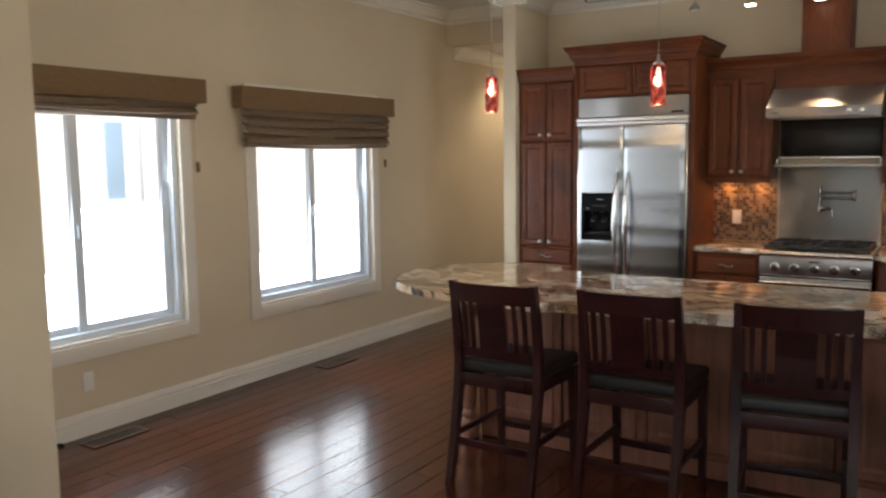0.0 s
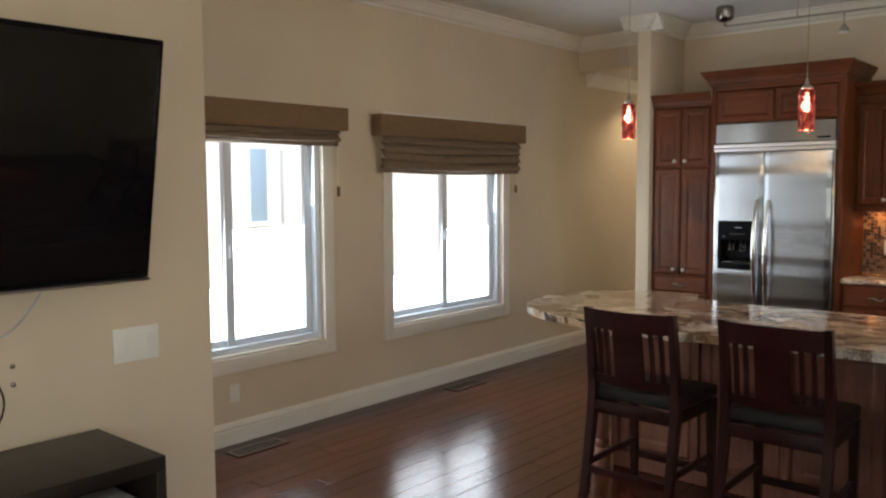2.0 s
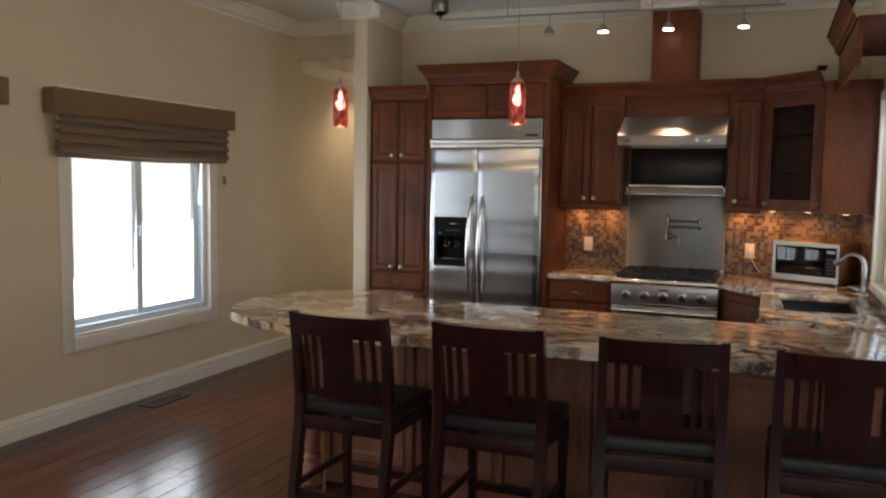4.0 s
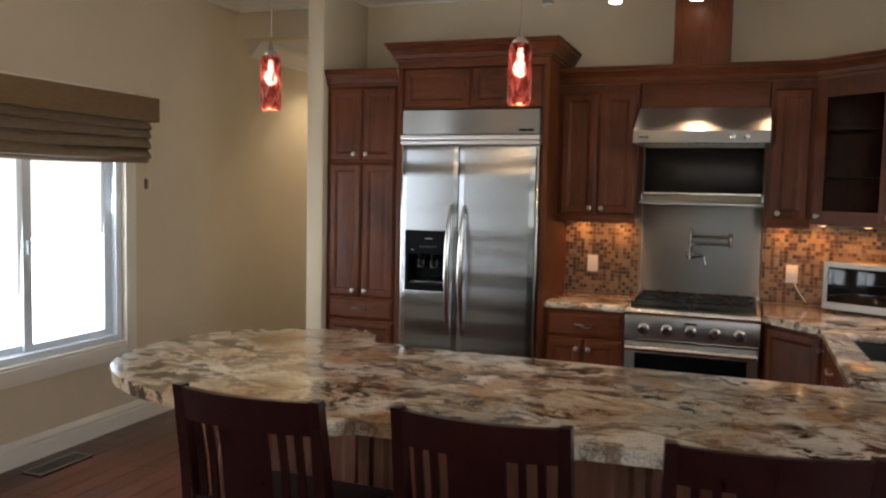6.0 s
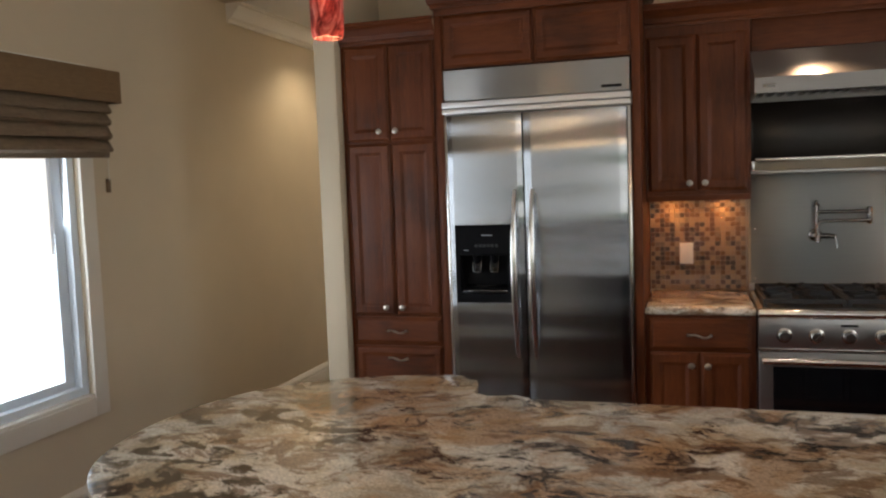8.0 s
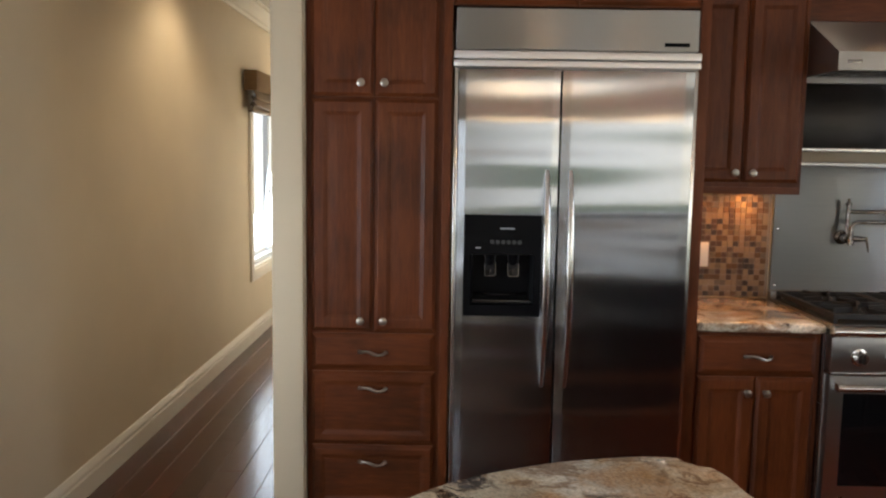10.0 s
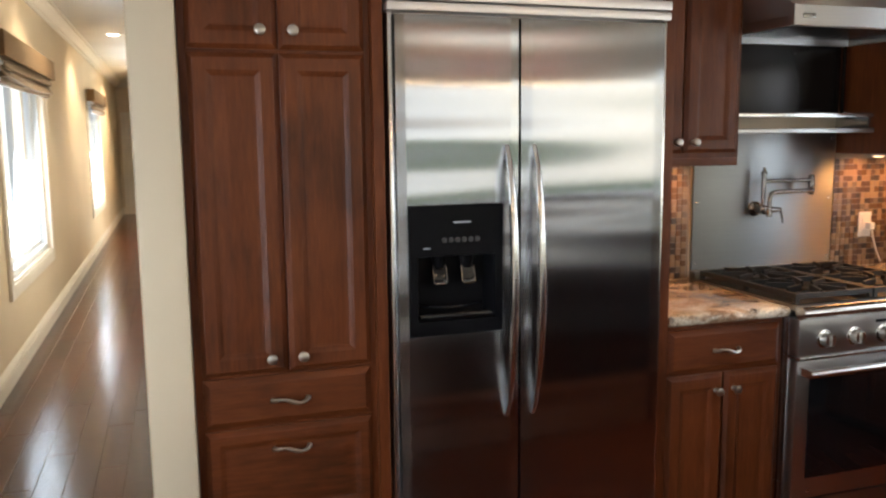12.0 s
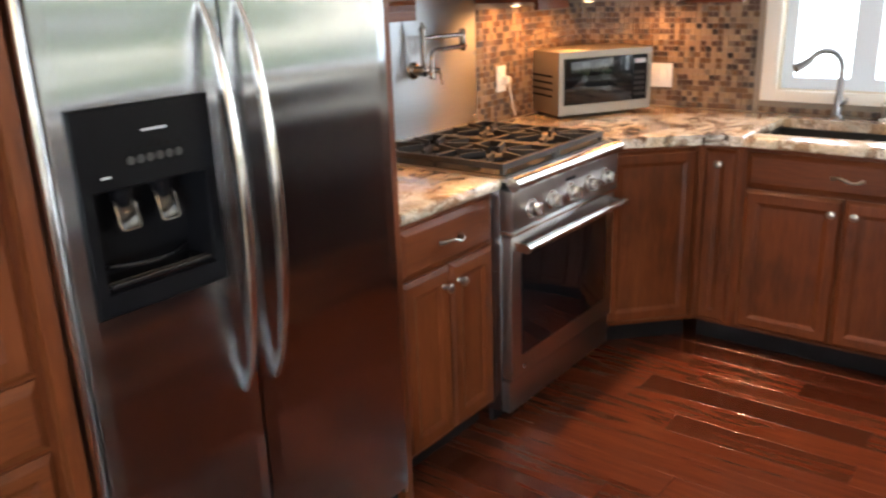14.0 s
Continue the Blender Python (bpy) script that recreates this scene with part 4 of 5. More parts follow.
cabinet("wall_cabinet", "cherry wall cabinet beside the sink window", pose(2.87, 6.985, 0, 0, 0, -90), 0.25, 0.32, UZ0, UZ1, [
    ("door", 0.02, 0.23, UZ0 + 0.02, UZ1 - 0.06, [("k", 0.19, UZ0 + 0.06)])])
cr = thing("cabinet_crown", "cherry crown moulding along the wall cabinets", "moulding", pose(0, 0, 0))
bm = bmesh.new()
crown_run(bm, [(0.972, 7.345), (2.50, 7.345), (2.87, 6.99), (2.87, 6.735)], UZ1 - 0.01, 0.9)
part("strip", bm, CHERRY_H, cr, "", False)

# ---- base cabinets ----
cabinet("base_cabinet", "cherry base cabinet with a drawer and two doors", pose(0.972, 7.06, 0), RX0 - 0.978, 0.59, 0, 0.872, [
    ("drawer", 0.02, 0.487, 0.70, 0.855, [("p", 0.253, 0.775)]), ("door", 0.02, 0.25, 0.115, 0.69, [("k", 0.215, 0.63)]), ("door", 0.257, 0.487, 0.115, 0.69, [("k", 0.29, 0.63)])], 0.1)
FA, FB = Vector((2.255, 7.06, 0)), Vector((2.57, 6.76, 0))
ang2 = math.degrees(math.atan2(FB.y - FA.y, FB.x - FA.x))
L2 = (FB - FA).length
cabinet("corner_base_cabinet", "cherry corner base cabinet with one raised panel", Matrix.Translation(FA) @ Matrix.Rotation(radians(ang2), 4, "Z"), L2, 0.42, 0, 0.872, [
    ("door", 0.03, L2 - 0.02, 0.115, 0.855, [])], 0.1)
cabinet("base_cabinet", "narrow cherry base cabinet beside the sink", pose(2.57, 6.76, 0, 0, 0, -90), 0.17, 0.62, 0, 0.872, [
    ("door", 0.02, 0.15, 0.115, 0.855, [("k", 0.085, 0.80)])], 0.1)
cabinet("sink_cabinet", "cherry sink base cabinet with two doors", pose(2.57, 6.59, 0, 0, 0, -90), 0.78, 0.62, 0, 0.872, [
    ("drawer", 0.02, 0.76, 0.715, 0.855, [("p", 0.39, 0.785)]), ("door", 0.02, 0.385, 0.115, 0.705, [("k", 0.35, 0.65)]), ("door", 0.392, 0.76, 0.115, 0.705, [("k", 0.43, 0.65)])], 0.1, body_top=0.66)
cabinet("base_cabinet", "cherry base cabinet at the end of the sink run", pose(2.57, 5.81, 0, 0, 0, -90), 0.38, 0.62, 0, 0.872, [
    ("drawer", 0.02, 0.36, 0.715, 0.855, [("p", 0.19, 0.785)]), ("door", 0.02, 0.36, 0.115, 0.705, [("k", 0.06, 0.65)])], 0.1)


def rounded_slab(bm, pts, z0, z1, holes=None, r=0.018):
    extrude_outline(bm, pts, z0, z1)
    es = [e for e in bm.edges if abs(e.verts[0].co.z - e.verts[1].co.z) < 1e-6]
    bmesh.ops.bevel(bm, geom=es, offset=r, segments=4, affect="EDGES", profile=0.5, clamp_overlap=True)


bm = bmesh.new()
rounded_slab(bm, [(0.974, 7.02), (RX0 - 0.006, 7.02), (RX0 - 0.006, 7.652), (0.974, 7.652)], 0.874, 0.916)
ct = thing("worktop", "polished brown and cream granite worktop beside the refrigerator", "countertop")
part("slab", bm, GRANITE, ct)
ct = thing("worktop", "polished brown and cream granite worktop around the sink", "countertop")
bm = bmesh.new()
SX0, SX1, SY0, SY1 = 2.65, 3.05, 5.85, 6.585
rounded_slab(bm, [(RX1 + 0.006, 7.02), (2.53, 6.74), (2.53, SY1), (3.194, SY1), (3.194, 7.652), (RX1 + 0.006, 7.652)], 0.874, 0.916, r=0.012)
part("slab", bm, GRANITE, ct)
bm = bmesh.new()
rounded_slab(bm, [(2.53, SY1 - 0.002), (2.53, 5.42), (3.194, 5.42), (3.194, SY1 - 0.002), (SX1, SY1 - 0.002), (SX1, SY0), (SX0, SY0), (SX0, SY1 - 0.002)], 0.874, 0.9155, r=0.012)
part("slab", bm, GRANITE, ct)
sk = thing("kitchen_sink", "dark composite double kitchen sink set in granite", "sink")
bm = bmesh.new()
for lo, hi in (((SX0 - 0.02, SY0 - 0.02, 0.67), (SX1 + 0.02, SY1 + 0.02, 0.685)), ((SX0 - 0.02, SY0 - 0.02, 0.685), (SX0 - 0.002, SY1 + 0.02, 0.872)), ((SX1 + 0.002, SY0 - 0.02, 0.685), (SX1 + 0.02, SY1 + 0.02, 0.872)), ((SX0 - 0.002, SY0 - 0.02, 0.685), (SX1 + 0.002, SY0 - 0.002, 0.872)), ((SX0 - 0.002, SY1 + 0.002, 0.685), (SX1 + 0.002, SY1 + 0.02, 0.872)), ((SX0, 6.22, 0.685), (SX1, 6.24, 0.85))):
    brick(bm, lo, hi)
part("basin", bm, IRON, sk, "", False)
fc = thing("kitchen_faucet", "tall arched brushed nickel kitchen faucet by the sink", "faucet", pose(3.11, 6.38, 0.916, 0, 0, -45))
bm = bmesh.new()
lathe(bm, [(0.03, 0), (0.028, 0.01), (0.018, 0.02), (0.018, 0.09), (0.013, 0.1)], Matrix(), 20)
part("base", bm, FAUCET, fc)
bm = bmesh.new()
tube(bm, [(0, 0, 0.09), (0, 0, 0.21)] + [(-0.08 + 0.08 * math.cos(a), 0, 0.21 + 0.08 * math.sin(a)) for a in [math.pi * k / 12 for k in range(1, 11)]] + [(-0.21, 0, 0.222)], [0.013] * 11 + [0.016, 0.02], 12)
part("spout", bm, FAUCET, fc)
bm = bmesh.new()
tube(bm, [(0, -0.015, 0.06), (0, -0.05, 0.08), (-0.03, -0.10, 0.10)], 0.007, 8)
part("lever", bm, FAUCET, fc)
sd = thing("soap_dispenser", "small nickel soap dispenser beside the faucet", "dispenser", pose(3.11, 6.20, 0.916))
bm = bmesh.new()
lathe(bm, [(0.02, 0), (0.018, 0.01), (0.010, 0.015), (0.010, 0.06), (0.014, 0.065), (0.01, 0.08)], Matrix(), 16)
tube(bm, [(0, 0, 0.07), (-0.06, 0, 0.078)], 0.006, 8)
part("pump", bm, NICKEL, sd)


def microwave():
    m = thing("microwave_oven", "stainless steel microwave oven standing in the corner", "microwave", Matrix.Translation((2.60, 7.45, 0.918)) @ Matrix.Rotation(radians(-30), 4, "Z"))
    w, d, h = 0.50, 0.33, 0.295
    block("case", (0, 0.012, 0.012), (w, d, h), MWSTEEL, m, 0.004)
    for x in (0.03, w - 0.05):
        for y in (0.04, d - 0.06):
            block("foot", (x, y, 0), (x + 0.025, y + 0.025, 0.012), RUBBER, m, 0.002)
    bm = bmesh.new()
    brick(bm, (0, -0.008, 0.012), (w, 0.012, 0.055))
    brick(bm, (0, -0.008, h - 0.03), (w, 0.012, h))
    brick(bm, (0, -0.008, 0.055), (0.025, 0.012, h - 0.03))
    brick(bm, (w - 0.02, -0.008, 0.055), (w, 0.012, h - 0.03))
    part("front_frame", bm, MWSTEEL, m, "", False)
    block("door_glass", (0.025, -0.004, 0.055), (w - 0.105, 0.012, h - 0.03), BLACKGLASS, m, 0.001, "black glass microwave door")
    k = block("keypad", (w - 0.103, -0.004, 0.055), (w - 0.02, 0.012, h - 0.03), BLACK, m, 0.001, "black keypad")
    block("display", (w - 0.092, -0.006, h - 0.07), (w - 0.032, -0.004, h - 0.05), GREYVINYL, k, 0)
    for r in range(5):
        for c in range(3):
            block("button", (w - 0.092 + c * 0.021, -0.0055, 0.075 + r * 0.025), (w - 0.077 + c * 0.021, -0.004, 0.09 + r * 0.025), RUBBER, k, 0)
    for j in range(4):
        block("vent_slot", (-0.001, 0.05, 0.09 + 0.03 * j), (0.0005, 0.29, 0.1 + 0.03 * j), BLACK, m, 0)


microwave()


def outlet(m, gangs=1, label="white wall outlet plate", kind="rocker"):
    o = thing("wall_outlet" if kind == "socket" else "wall_switch", label, "outlet" if kind == "socket" else "switch", m)
    w = 0.035 + 0.023 * (gangs - 1)
    block("plate", (-w, -0.006, -0.057), (w, 0, 0.057), PLASTIC, o, 0.002)
    for g in range(gangs):
        x = (g - (gangs - 1) / 2) * 0.046
        block("socket" if kind == "socket" else "rocker", (x - 0.016, -0.009, -0.033), (x + 0.016, -0.006, 0.033), PLASTIC, o, 0.001)
    return o


outlet(pose(1.165, 7.647, 1.115), 1, "white outlet plate on the mosaic backsplash", "socket")
plugged = outlet(pose(2.43, 7.647, 1.11), 1, "white outlet with a plug on the mosaic", "socket")
bm = bmesh.new()
brick(bm, (-0.004, -0.040, -0.022), (0.026, -0.009, 0.010))
soften(bm, 0.006)
tube(bm, [(0.011, -0.036, -0.020), (0.018, -0.040, -0.06), (0.05, -0.03, -0.12), (0.09, -0.02, -0.175)], 0.0035, 8)
part("plug", bm, PLASTIC, plugged, "white plug with its cord")
outlet(pose(3.187, 7.21, 1.065, 0, 0, -90), 2, "double white switch plate beside the sink window", "socket")
outlet(pose(W + 0.001, 3.435, 0.325, 0, 0, 90), 1, "cream outlet plate low on the window wall", "socket")
outlet(pose(TX + 0.001, 1.82, 1.113, 0, 0, 90), 3, "white three-gang light switch plate", "rocker")

# ---- island ----
isl = thing("kitchen_island", "dark cherry kitchen island base with grooved panels", "island")
IX0, IX1, IY0, IY1 = 0.42, 3.30, 4.62, 5.20
block("body", (IX0, IY0, 0.1), (IX1, IY1, 0.872), ISLANDWOOD, isl, 0.003)
block("plinth", (IX0 - 0.012, IY0 - 0.012, 0.0), (IX1 + 0.012, IY1 + 0.012, 0.10), ISLANDWOOD, isl, 0.008)
bm = bmesh.new()
lathe(bm, [(0.052, 0.0), (0.052, 0.10), (0.040, 0.115), (0.046, 0.13), (0.046, 0.15), (0.034, 0.165), (0.042, 0.19), (0.046, 0.30), (0.040, 0.52), (0.030, 0.66), (0.040, 0.68), (0.032, 0.70), (0.044, 0.74), (0.044, 0.872)], Matrix.Translation((IX0 - 0.06, IY0 - 0.06, 0)), 24)
part("corner_post", bm, ISLANDWOOD, isl, "turned corner post with rings")
for k in range(6):
    a = IX0 + 0.03 + k * 0.478
    bm = bmesh.new()
    panel_front(bm, a, a + 0.43, 0.13, 0.85, IY0, 0.02, 0.06)
    part("panel", bm, ISLANDWOOD, isl, "", False)
for k in range(7):
    block("pilaster", (IX0 + 0.478 * k - 0.012, IY0 - 0.03, 0.10), (IX0 + 0.478 * k + 0.028, IY0, 0.872), ISLANDWOOD, isl, 0.004)
for k in range(5):
    a = IX0 + 0.03 + k * 0.57
    bm = bmesh.new()
    panel_front(bm, -a - 0.55, -a, 0.13, 0.85, 0, 0.02, 0.06)
    bmesh.ops.transform(bm, matrix=pose(0, IY1, 0, 0, 0, 180), verts=bm.verts)
    part("door", bm, MAHOGANY, isl, "dark kitchen-side cabinet door", False)
bm = bmesh.new()
panel_front(bm, 0.03, IY1 - IY0 - 0.03, 0.13, 0.85, 0, 0.02, 0.06)
bmesh.ops.transform(bm, matrix=pose(IX0, IY1, 0, 0, 0, -90), verts=bm.verts)
part("end_panel", bm, ISLANDWOOD, isl, "", False)


def spline(ctrl, n):
    """A smooth closed curve through the control points."""
    res = []
    k = len(ctrl)
    for i in range(k):
        p = [Vector(ctrl[(i + j - 1) % k]) for j in range(4)]
        for s in range(n):
            t = s / n
            q = 0.5 * (2 * p[1] + (p[2] - p[0]) * t + (2 * p[0] - 5 * p[1] + 4 * p[2] - p[3]) * t * t + (3 * p[1] - p[0] - 3 * p[2] + p[3]) * t ** 3)
            res.append((q.x, q.y))
    return res


lobe = spline([(1.07, 4.19), (0.72, 4.17), (0.36, 4.20), (0.05, 4.33), (-0.15, 4.54), (-0.22, 4.82), (-0.18, 5.12), (-0.04, 5.34), (0.17, 5.47), (0.38, 5.53), (0.50, 5.52), (0.552, 5.44), (0.57, 5.33), (0.62, 5.275), (0.75, 5.265)], 5)
lobe = lobe[:-4]
it = thing("island_worktop", "thick polished granite island top with a rounded end", "countertop")
bm = bmesh.new()
rounded_slab(bm, [(3.38, 5.29), (3.38, 4.31)] + lobe, 0.873, 0.916, r=0.019)
part("slab", bm, GRANITE, it)
sv = thing("window_valance", "cherry valance with crown above the sink window", "valance")
block("panel", (2.93, 5.44, 2.22), (2.95, 6.73, 2.46), CHERRY_H, sv, 0.002)
block("top", (2.95, 5.44, 2.44), (3.195, 6.73, 2.46), CHERRY_H, sv, 0.002)
bm = bmesh.new()
crown_run(bm, [(2.93, 6.73), (2.93, 5.44)], 2.45, 1.1)
part("crown", bm, CHERRY_H, sv, "", False)


# ---- bar chairs ----
def bar_chair():
    """Counter stool with its origin on the floor under the middle of the backrest's foot, facing +y."""
    c = thing("bar_chair", "dark mahogany bar chair with black leather seat", "chair", None, "chairs at the island")
    hw = 0.222

    def post(x):
        bm = bmesh.new()
        rows = []
        for y, z, s in ((-0.055, 0.0, 0.017), (-0.01, 0.20, 0.018), (0.045, 0.50, 0.020), (0.055, 0.62, 0.020), (0.035, 0.80, 0.018), (-0.005, 1.035, 0.015)):
            rows.append([bm.verts.new((x + a, y + b, z)) for a, b in ((-s, -s * 1.2), (s, -s * 1.2), (s, s * 1.2), (-s, s * 1.2))])
        for a, b in zip(rows, rows[1:]):
            for k in range(4):
                bm.faces.new((a[k], a[(k + 1) % 4], b[(k + 1) % 4], b[k]))
        bm.faces.new(rows[0][::-1])
        bm.faces.new(rows[-1])
        soften(bm, 0.005)
        return bm

    part("back_leg", post(-hw), MAHOGANY, c)
    part("back_leg", post(hw), MAHOGANY, c)
    for x in (-hw + 0.005, hw - 0.005):
        bm = bmesh.new()
        rows = []
        for z, s, y in ((0.0, 0.015, 0.475), (0.56, 0.021, 0.455)):
            rows.append([bm.verts.new((x + a, y + b, z)) for a, b in ((-s, -s), (s, -s), (s, s), (-s, s))])
        for k in range(4):
            bm.faces.new((rows[0][k], rows[0][(k + 1) % 4], rows[1][(k + 1) % 4], rows[1][k]))
        bm.faces.new(rows[0][::-1])
        bm.faces.new(rows[1])
        soften(bm, 0.004)
        part("front_leg", bm, MAHOGANY, c)

    def rail(z0, z1, y0, y1, bow, t, x0=-hw, x1=hw):
        bm = bmesh.new()
        n = 10
        rows = []
        for k in range(n + 1):
            u = k / n
            x = x0 + (x1 - x0) * u
            d = -bow * (1 - (2 * u - 1) ** 2)
            rows.append([bm.verts.new(p) for p in ((x, y0 + d, z0), (x, y0 + d + t, z0), (x, y1 + d + t, z1), (x, y1 + d, z1))])
        for a, b in zip(rows, rows[1:]):
            for k in range(4):
                bm.faces.new((a[k], a[(k + 1) % 4], b[(k + 1) % 4], b[k]))
        bm.faces.new(rows[0][::-1])
        bm.faces.new(rows[-1])
        soften(bm, 0.004)
        return bm

    part("top_rail", rail(0.935, 1.03, 0.0, -0.018, 0.035, 0.022), MAHOGANY, c)
    part("lower_rail", rail(0.655, 0.70, 0.045, 0.038, 0.03, 0.02), MAHOGANY, c)
    for x, w in ((-0.165, 0.022), (-0.118, 0.022), (0.0, 0.155), (0.118, 0.022), (0.165, 0.022)):
        d = -0.033 * (1 - (x / hw) ** 2)
        bm = bmesh.new()
        rows = []
        for z, y in ((0.69, 0.043 + d), (0.82, 0.028 + d), (0.945, 0.004 + d)):
            rows.append([bm.verts.new(p) for p in ((x - w / 2, y, z), (x + w / 2, y, z), (x + w / 2, y + 0.011, z), (x - w / 2, y + 0.011, z))])
        for a, b in zip(rows, rows[1:]):
            for k in range(4):
                bm.faces.new((a[k], a[(k + 1) % 4], b[(k + 1) % 4], b[k]))
        bm.faces.new(rows[0][::-1])
        bm.faces.new(rows[-1])
        part("splat" if w > 0.1 else "slat", bm, MAHOGANY, c, "", False)
    for lo, hi in (((-hw, 0.03, 0.50), (hw, 0.052, 0.565)), ((-hw, 0.445, 0.50), (hw, 0.467, 0.565))):
        block("apron", lo, hi, MAHOGANY, c, 0.003)
    for x in (-hw, hw - 0.022):
        block("apron", (x, 0.06, 0.50), (x + 0.022, 0.44, 0.565), MAHOGANY, c, 0.003)
    bm = bmesh.new()
    brick(bm, (-0.235, 0.062, 0.565), (0.235, 0.495, 0.625))
    soften(bm, 0.02, 4)
    part("seat", bm, LEATHER, c, "padded black leather seat")
    block("stretcher", (-hw, -0.015, 0.20), (hw, 0.007, 0.235), MAHOGANY, c, 0.003)
    block("stretcher", (-hw, 0.458, 0.16), (hw, 0.48, 0.195), MAHOGANY, c, 0.003)
    for x in (-hw, hw - 0.02):
        block("stretcher", (x, 0.0, 0.24), (x + 0.02, 0.455, 0.27), MAHOGANY, c, 0.003)
    return c


chair = bar_chair()
chair.matrix_world = pose(0.86, 3.935, 0, 0, 0, -1)
for x, y, a in ((1.525, 3.97, 0), (2.215, 3.985, 8), (2.845, 3.985, 2)):
    copy_thing(chair, pose(x, y, 0, 0, 0, a))


# ---- pendants, track and recessed lamps ----
def pendant(x, y, z):
    p = thing("pendant_lamp", "lit pendant lamp with mottled red glass cylinder", "lamp", pose(x, y, z), "pendants over the island")
    bm = bmesh.new()
    n = 28
    rows = []
    for r, h in ((0.035, 0.0), (0.039, 0.014), (0.040, 0.10), (0.038, 0.19), (0.033, 0.205), (0.030, 0.205), (0.035, 0.187), (0.0365, 0.10), (0.036, 0.016), (0.032, 0.0)):
        rows.append([bm.verts.new((r * math.cos(2 * math.pi * k / n), r * math.sin(2 * math.pi * k / n), h)) for k in range(n)])
    for a, b in zip(rows, rows[1:] + rows[:1]):
        for k in range(n):
            bm.faces.new((a[k], a[(k + 1) % n], b[(k + 1) % n], b[k]))
    part("shade", bm, REDGLASS, p, "mottled red art-glass shade").visible_shadow = False
    bm = bmesh.new()
    lathe(bm, [(0.026, 0.206), (0.028, 0.212), (0.020, 0.222), (0.010, 0.228), (0.006, 0.26)], Matrix(), 20)
    part("cap", bm, NICKEL, p)
    bm = bmesh.new()
    lathe(bm, [(0.006, 0.098), (0.018, 0.106), (0.022, 0.122), (0.018, 0.138), (0.010, 0.15), (0.009, 0.19)], Matrix(), 16)
    part("bulb", bm, BULB, p, "glowing warm bulb")
    bm = bmesh.new()
    tube(bm, [(0, 0, 0.26), (0, 0, H - z - 0.02)], 0.0022, 6)
    part("cord", bm, NICKEL, p)
    bm = bmesh.new()
    lathe(bm, [(0.05, H - z - 0.03), (0.05, H - z - 0.006), (0.02, H - z)], Matrix(), 20)
    part("canopy", bm, NICKEL, p)


pendant(0.383, 4.805, 1.897)
pendant(1.395, 4.745, 1.893)
lamp("pendant_glow", "POINT", (0.383, 4.805, 1.872), (0, 0, 0), 2.5, WARM, 0.05)
lamp("pendant_glow", "POINT", (1.395, 4.745, 1.868), (0, 0, 0), 2.5, WARM, 0.05)

tr = thing("track_light", "nickel monorail track with small lit spot heads", "lamp")
bm = bmesh.new()
tube(bm, [(0.05, 7.04, 2.90), (0.9, 7.08, 2.90), (1.7, 7.14, 2.90), (2.6, 7.24, 2.90)], 0.008, 8)
part("rail", bm, NICKEL, tr)
bm = bmesh.new()
lathe(bm, [(0.025, 2.93), (0.058, 2.945), (0.07, 2.965), (0.07, 3.045), (0.05, 3.058)], Matrix.Translation((0.05, 7.02, 0)), 24)
tube(bm, [(0.05, 7.03, 2.90), (0.05, 7.03, 2.935)], 0.012, 8)
part("canopy", bm, BRONZE, tr, "dark nickel ceiling canopy")
for x, y in ((0.6, 7.065), (1.6, 7.13), (2.55, 7.235)):
    bm = bmesh.new()
    tube(bm, [(x, y, 2.90), (x, y, H)], 0.005, 8)
    part("standoff", bm, NICKEL, tr)
for x, y, lit in ((0.93, 7.085, False), (1.34, 7.11, True), (1.81, 7.15, True), (2.33, 7.21, True)):
    bm = bmesh.new()
    tube(bm, [(x, y, 2.895), (x, y, 2.80)], 0.005, 8)
    lathe(bm, [(0.040, 2.755), (0.036, 2.775), (0.018, 2.80), (0.010, 2.81)], Matrix.Translation((x, y, 0)), 20)
    hd = part("spot_head", bm, NICKEL, tr)
    bm = bmesh.new()
    lathe(bm, [(0.036, 2.748), (0.038, 2.754)], Matrix.Translation((x, y, 0)), 20)
    part("lens", bm, DISC if lit else PLASTIC, hd)
    if lit:
        lamp("spot_glow", "SPOT", (x, y, 2.735), (x, y - 0.95, 0), 64, (1.0, 0.64, 0.36), 0.03, None, 46)


def recessed(x, y, z, watts):
    r = thing("recessed_lamp", "round white recessed ceiling lamp, lit", "lamp", pose(x, y, z), "recessed hallway lamps")
    bm = bmesh.new()
    lathe(bm, [(0.085, -0.006), (0.085, -0.001), (0.06, -0.001)], Matrix(), 28)
    part("trim_ring", bm, VINYL, r)
    bm = bmesh.new()
    lathe(bm, [(0.06, -0.010), (0.055, -0.007)], Matrix(), 28)
    part("lens", bm, DISC, r)
    lamp("recessed_glow", "SPOT", (x, y, z - 0.03), (x, y, 0), watts, (1.0, 0.82, 0.58), 0.05, None, 130)


for y, watts in ((8.6, 22), (11.6, 40), (15.0, 60), (19.5, 120)):
    recessed(-1.17, y, HALL, watts)

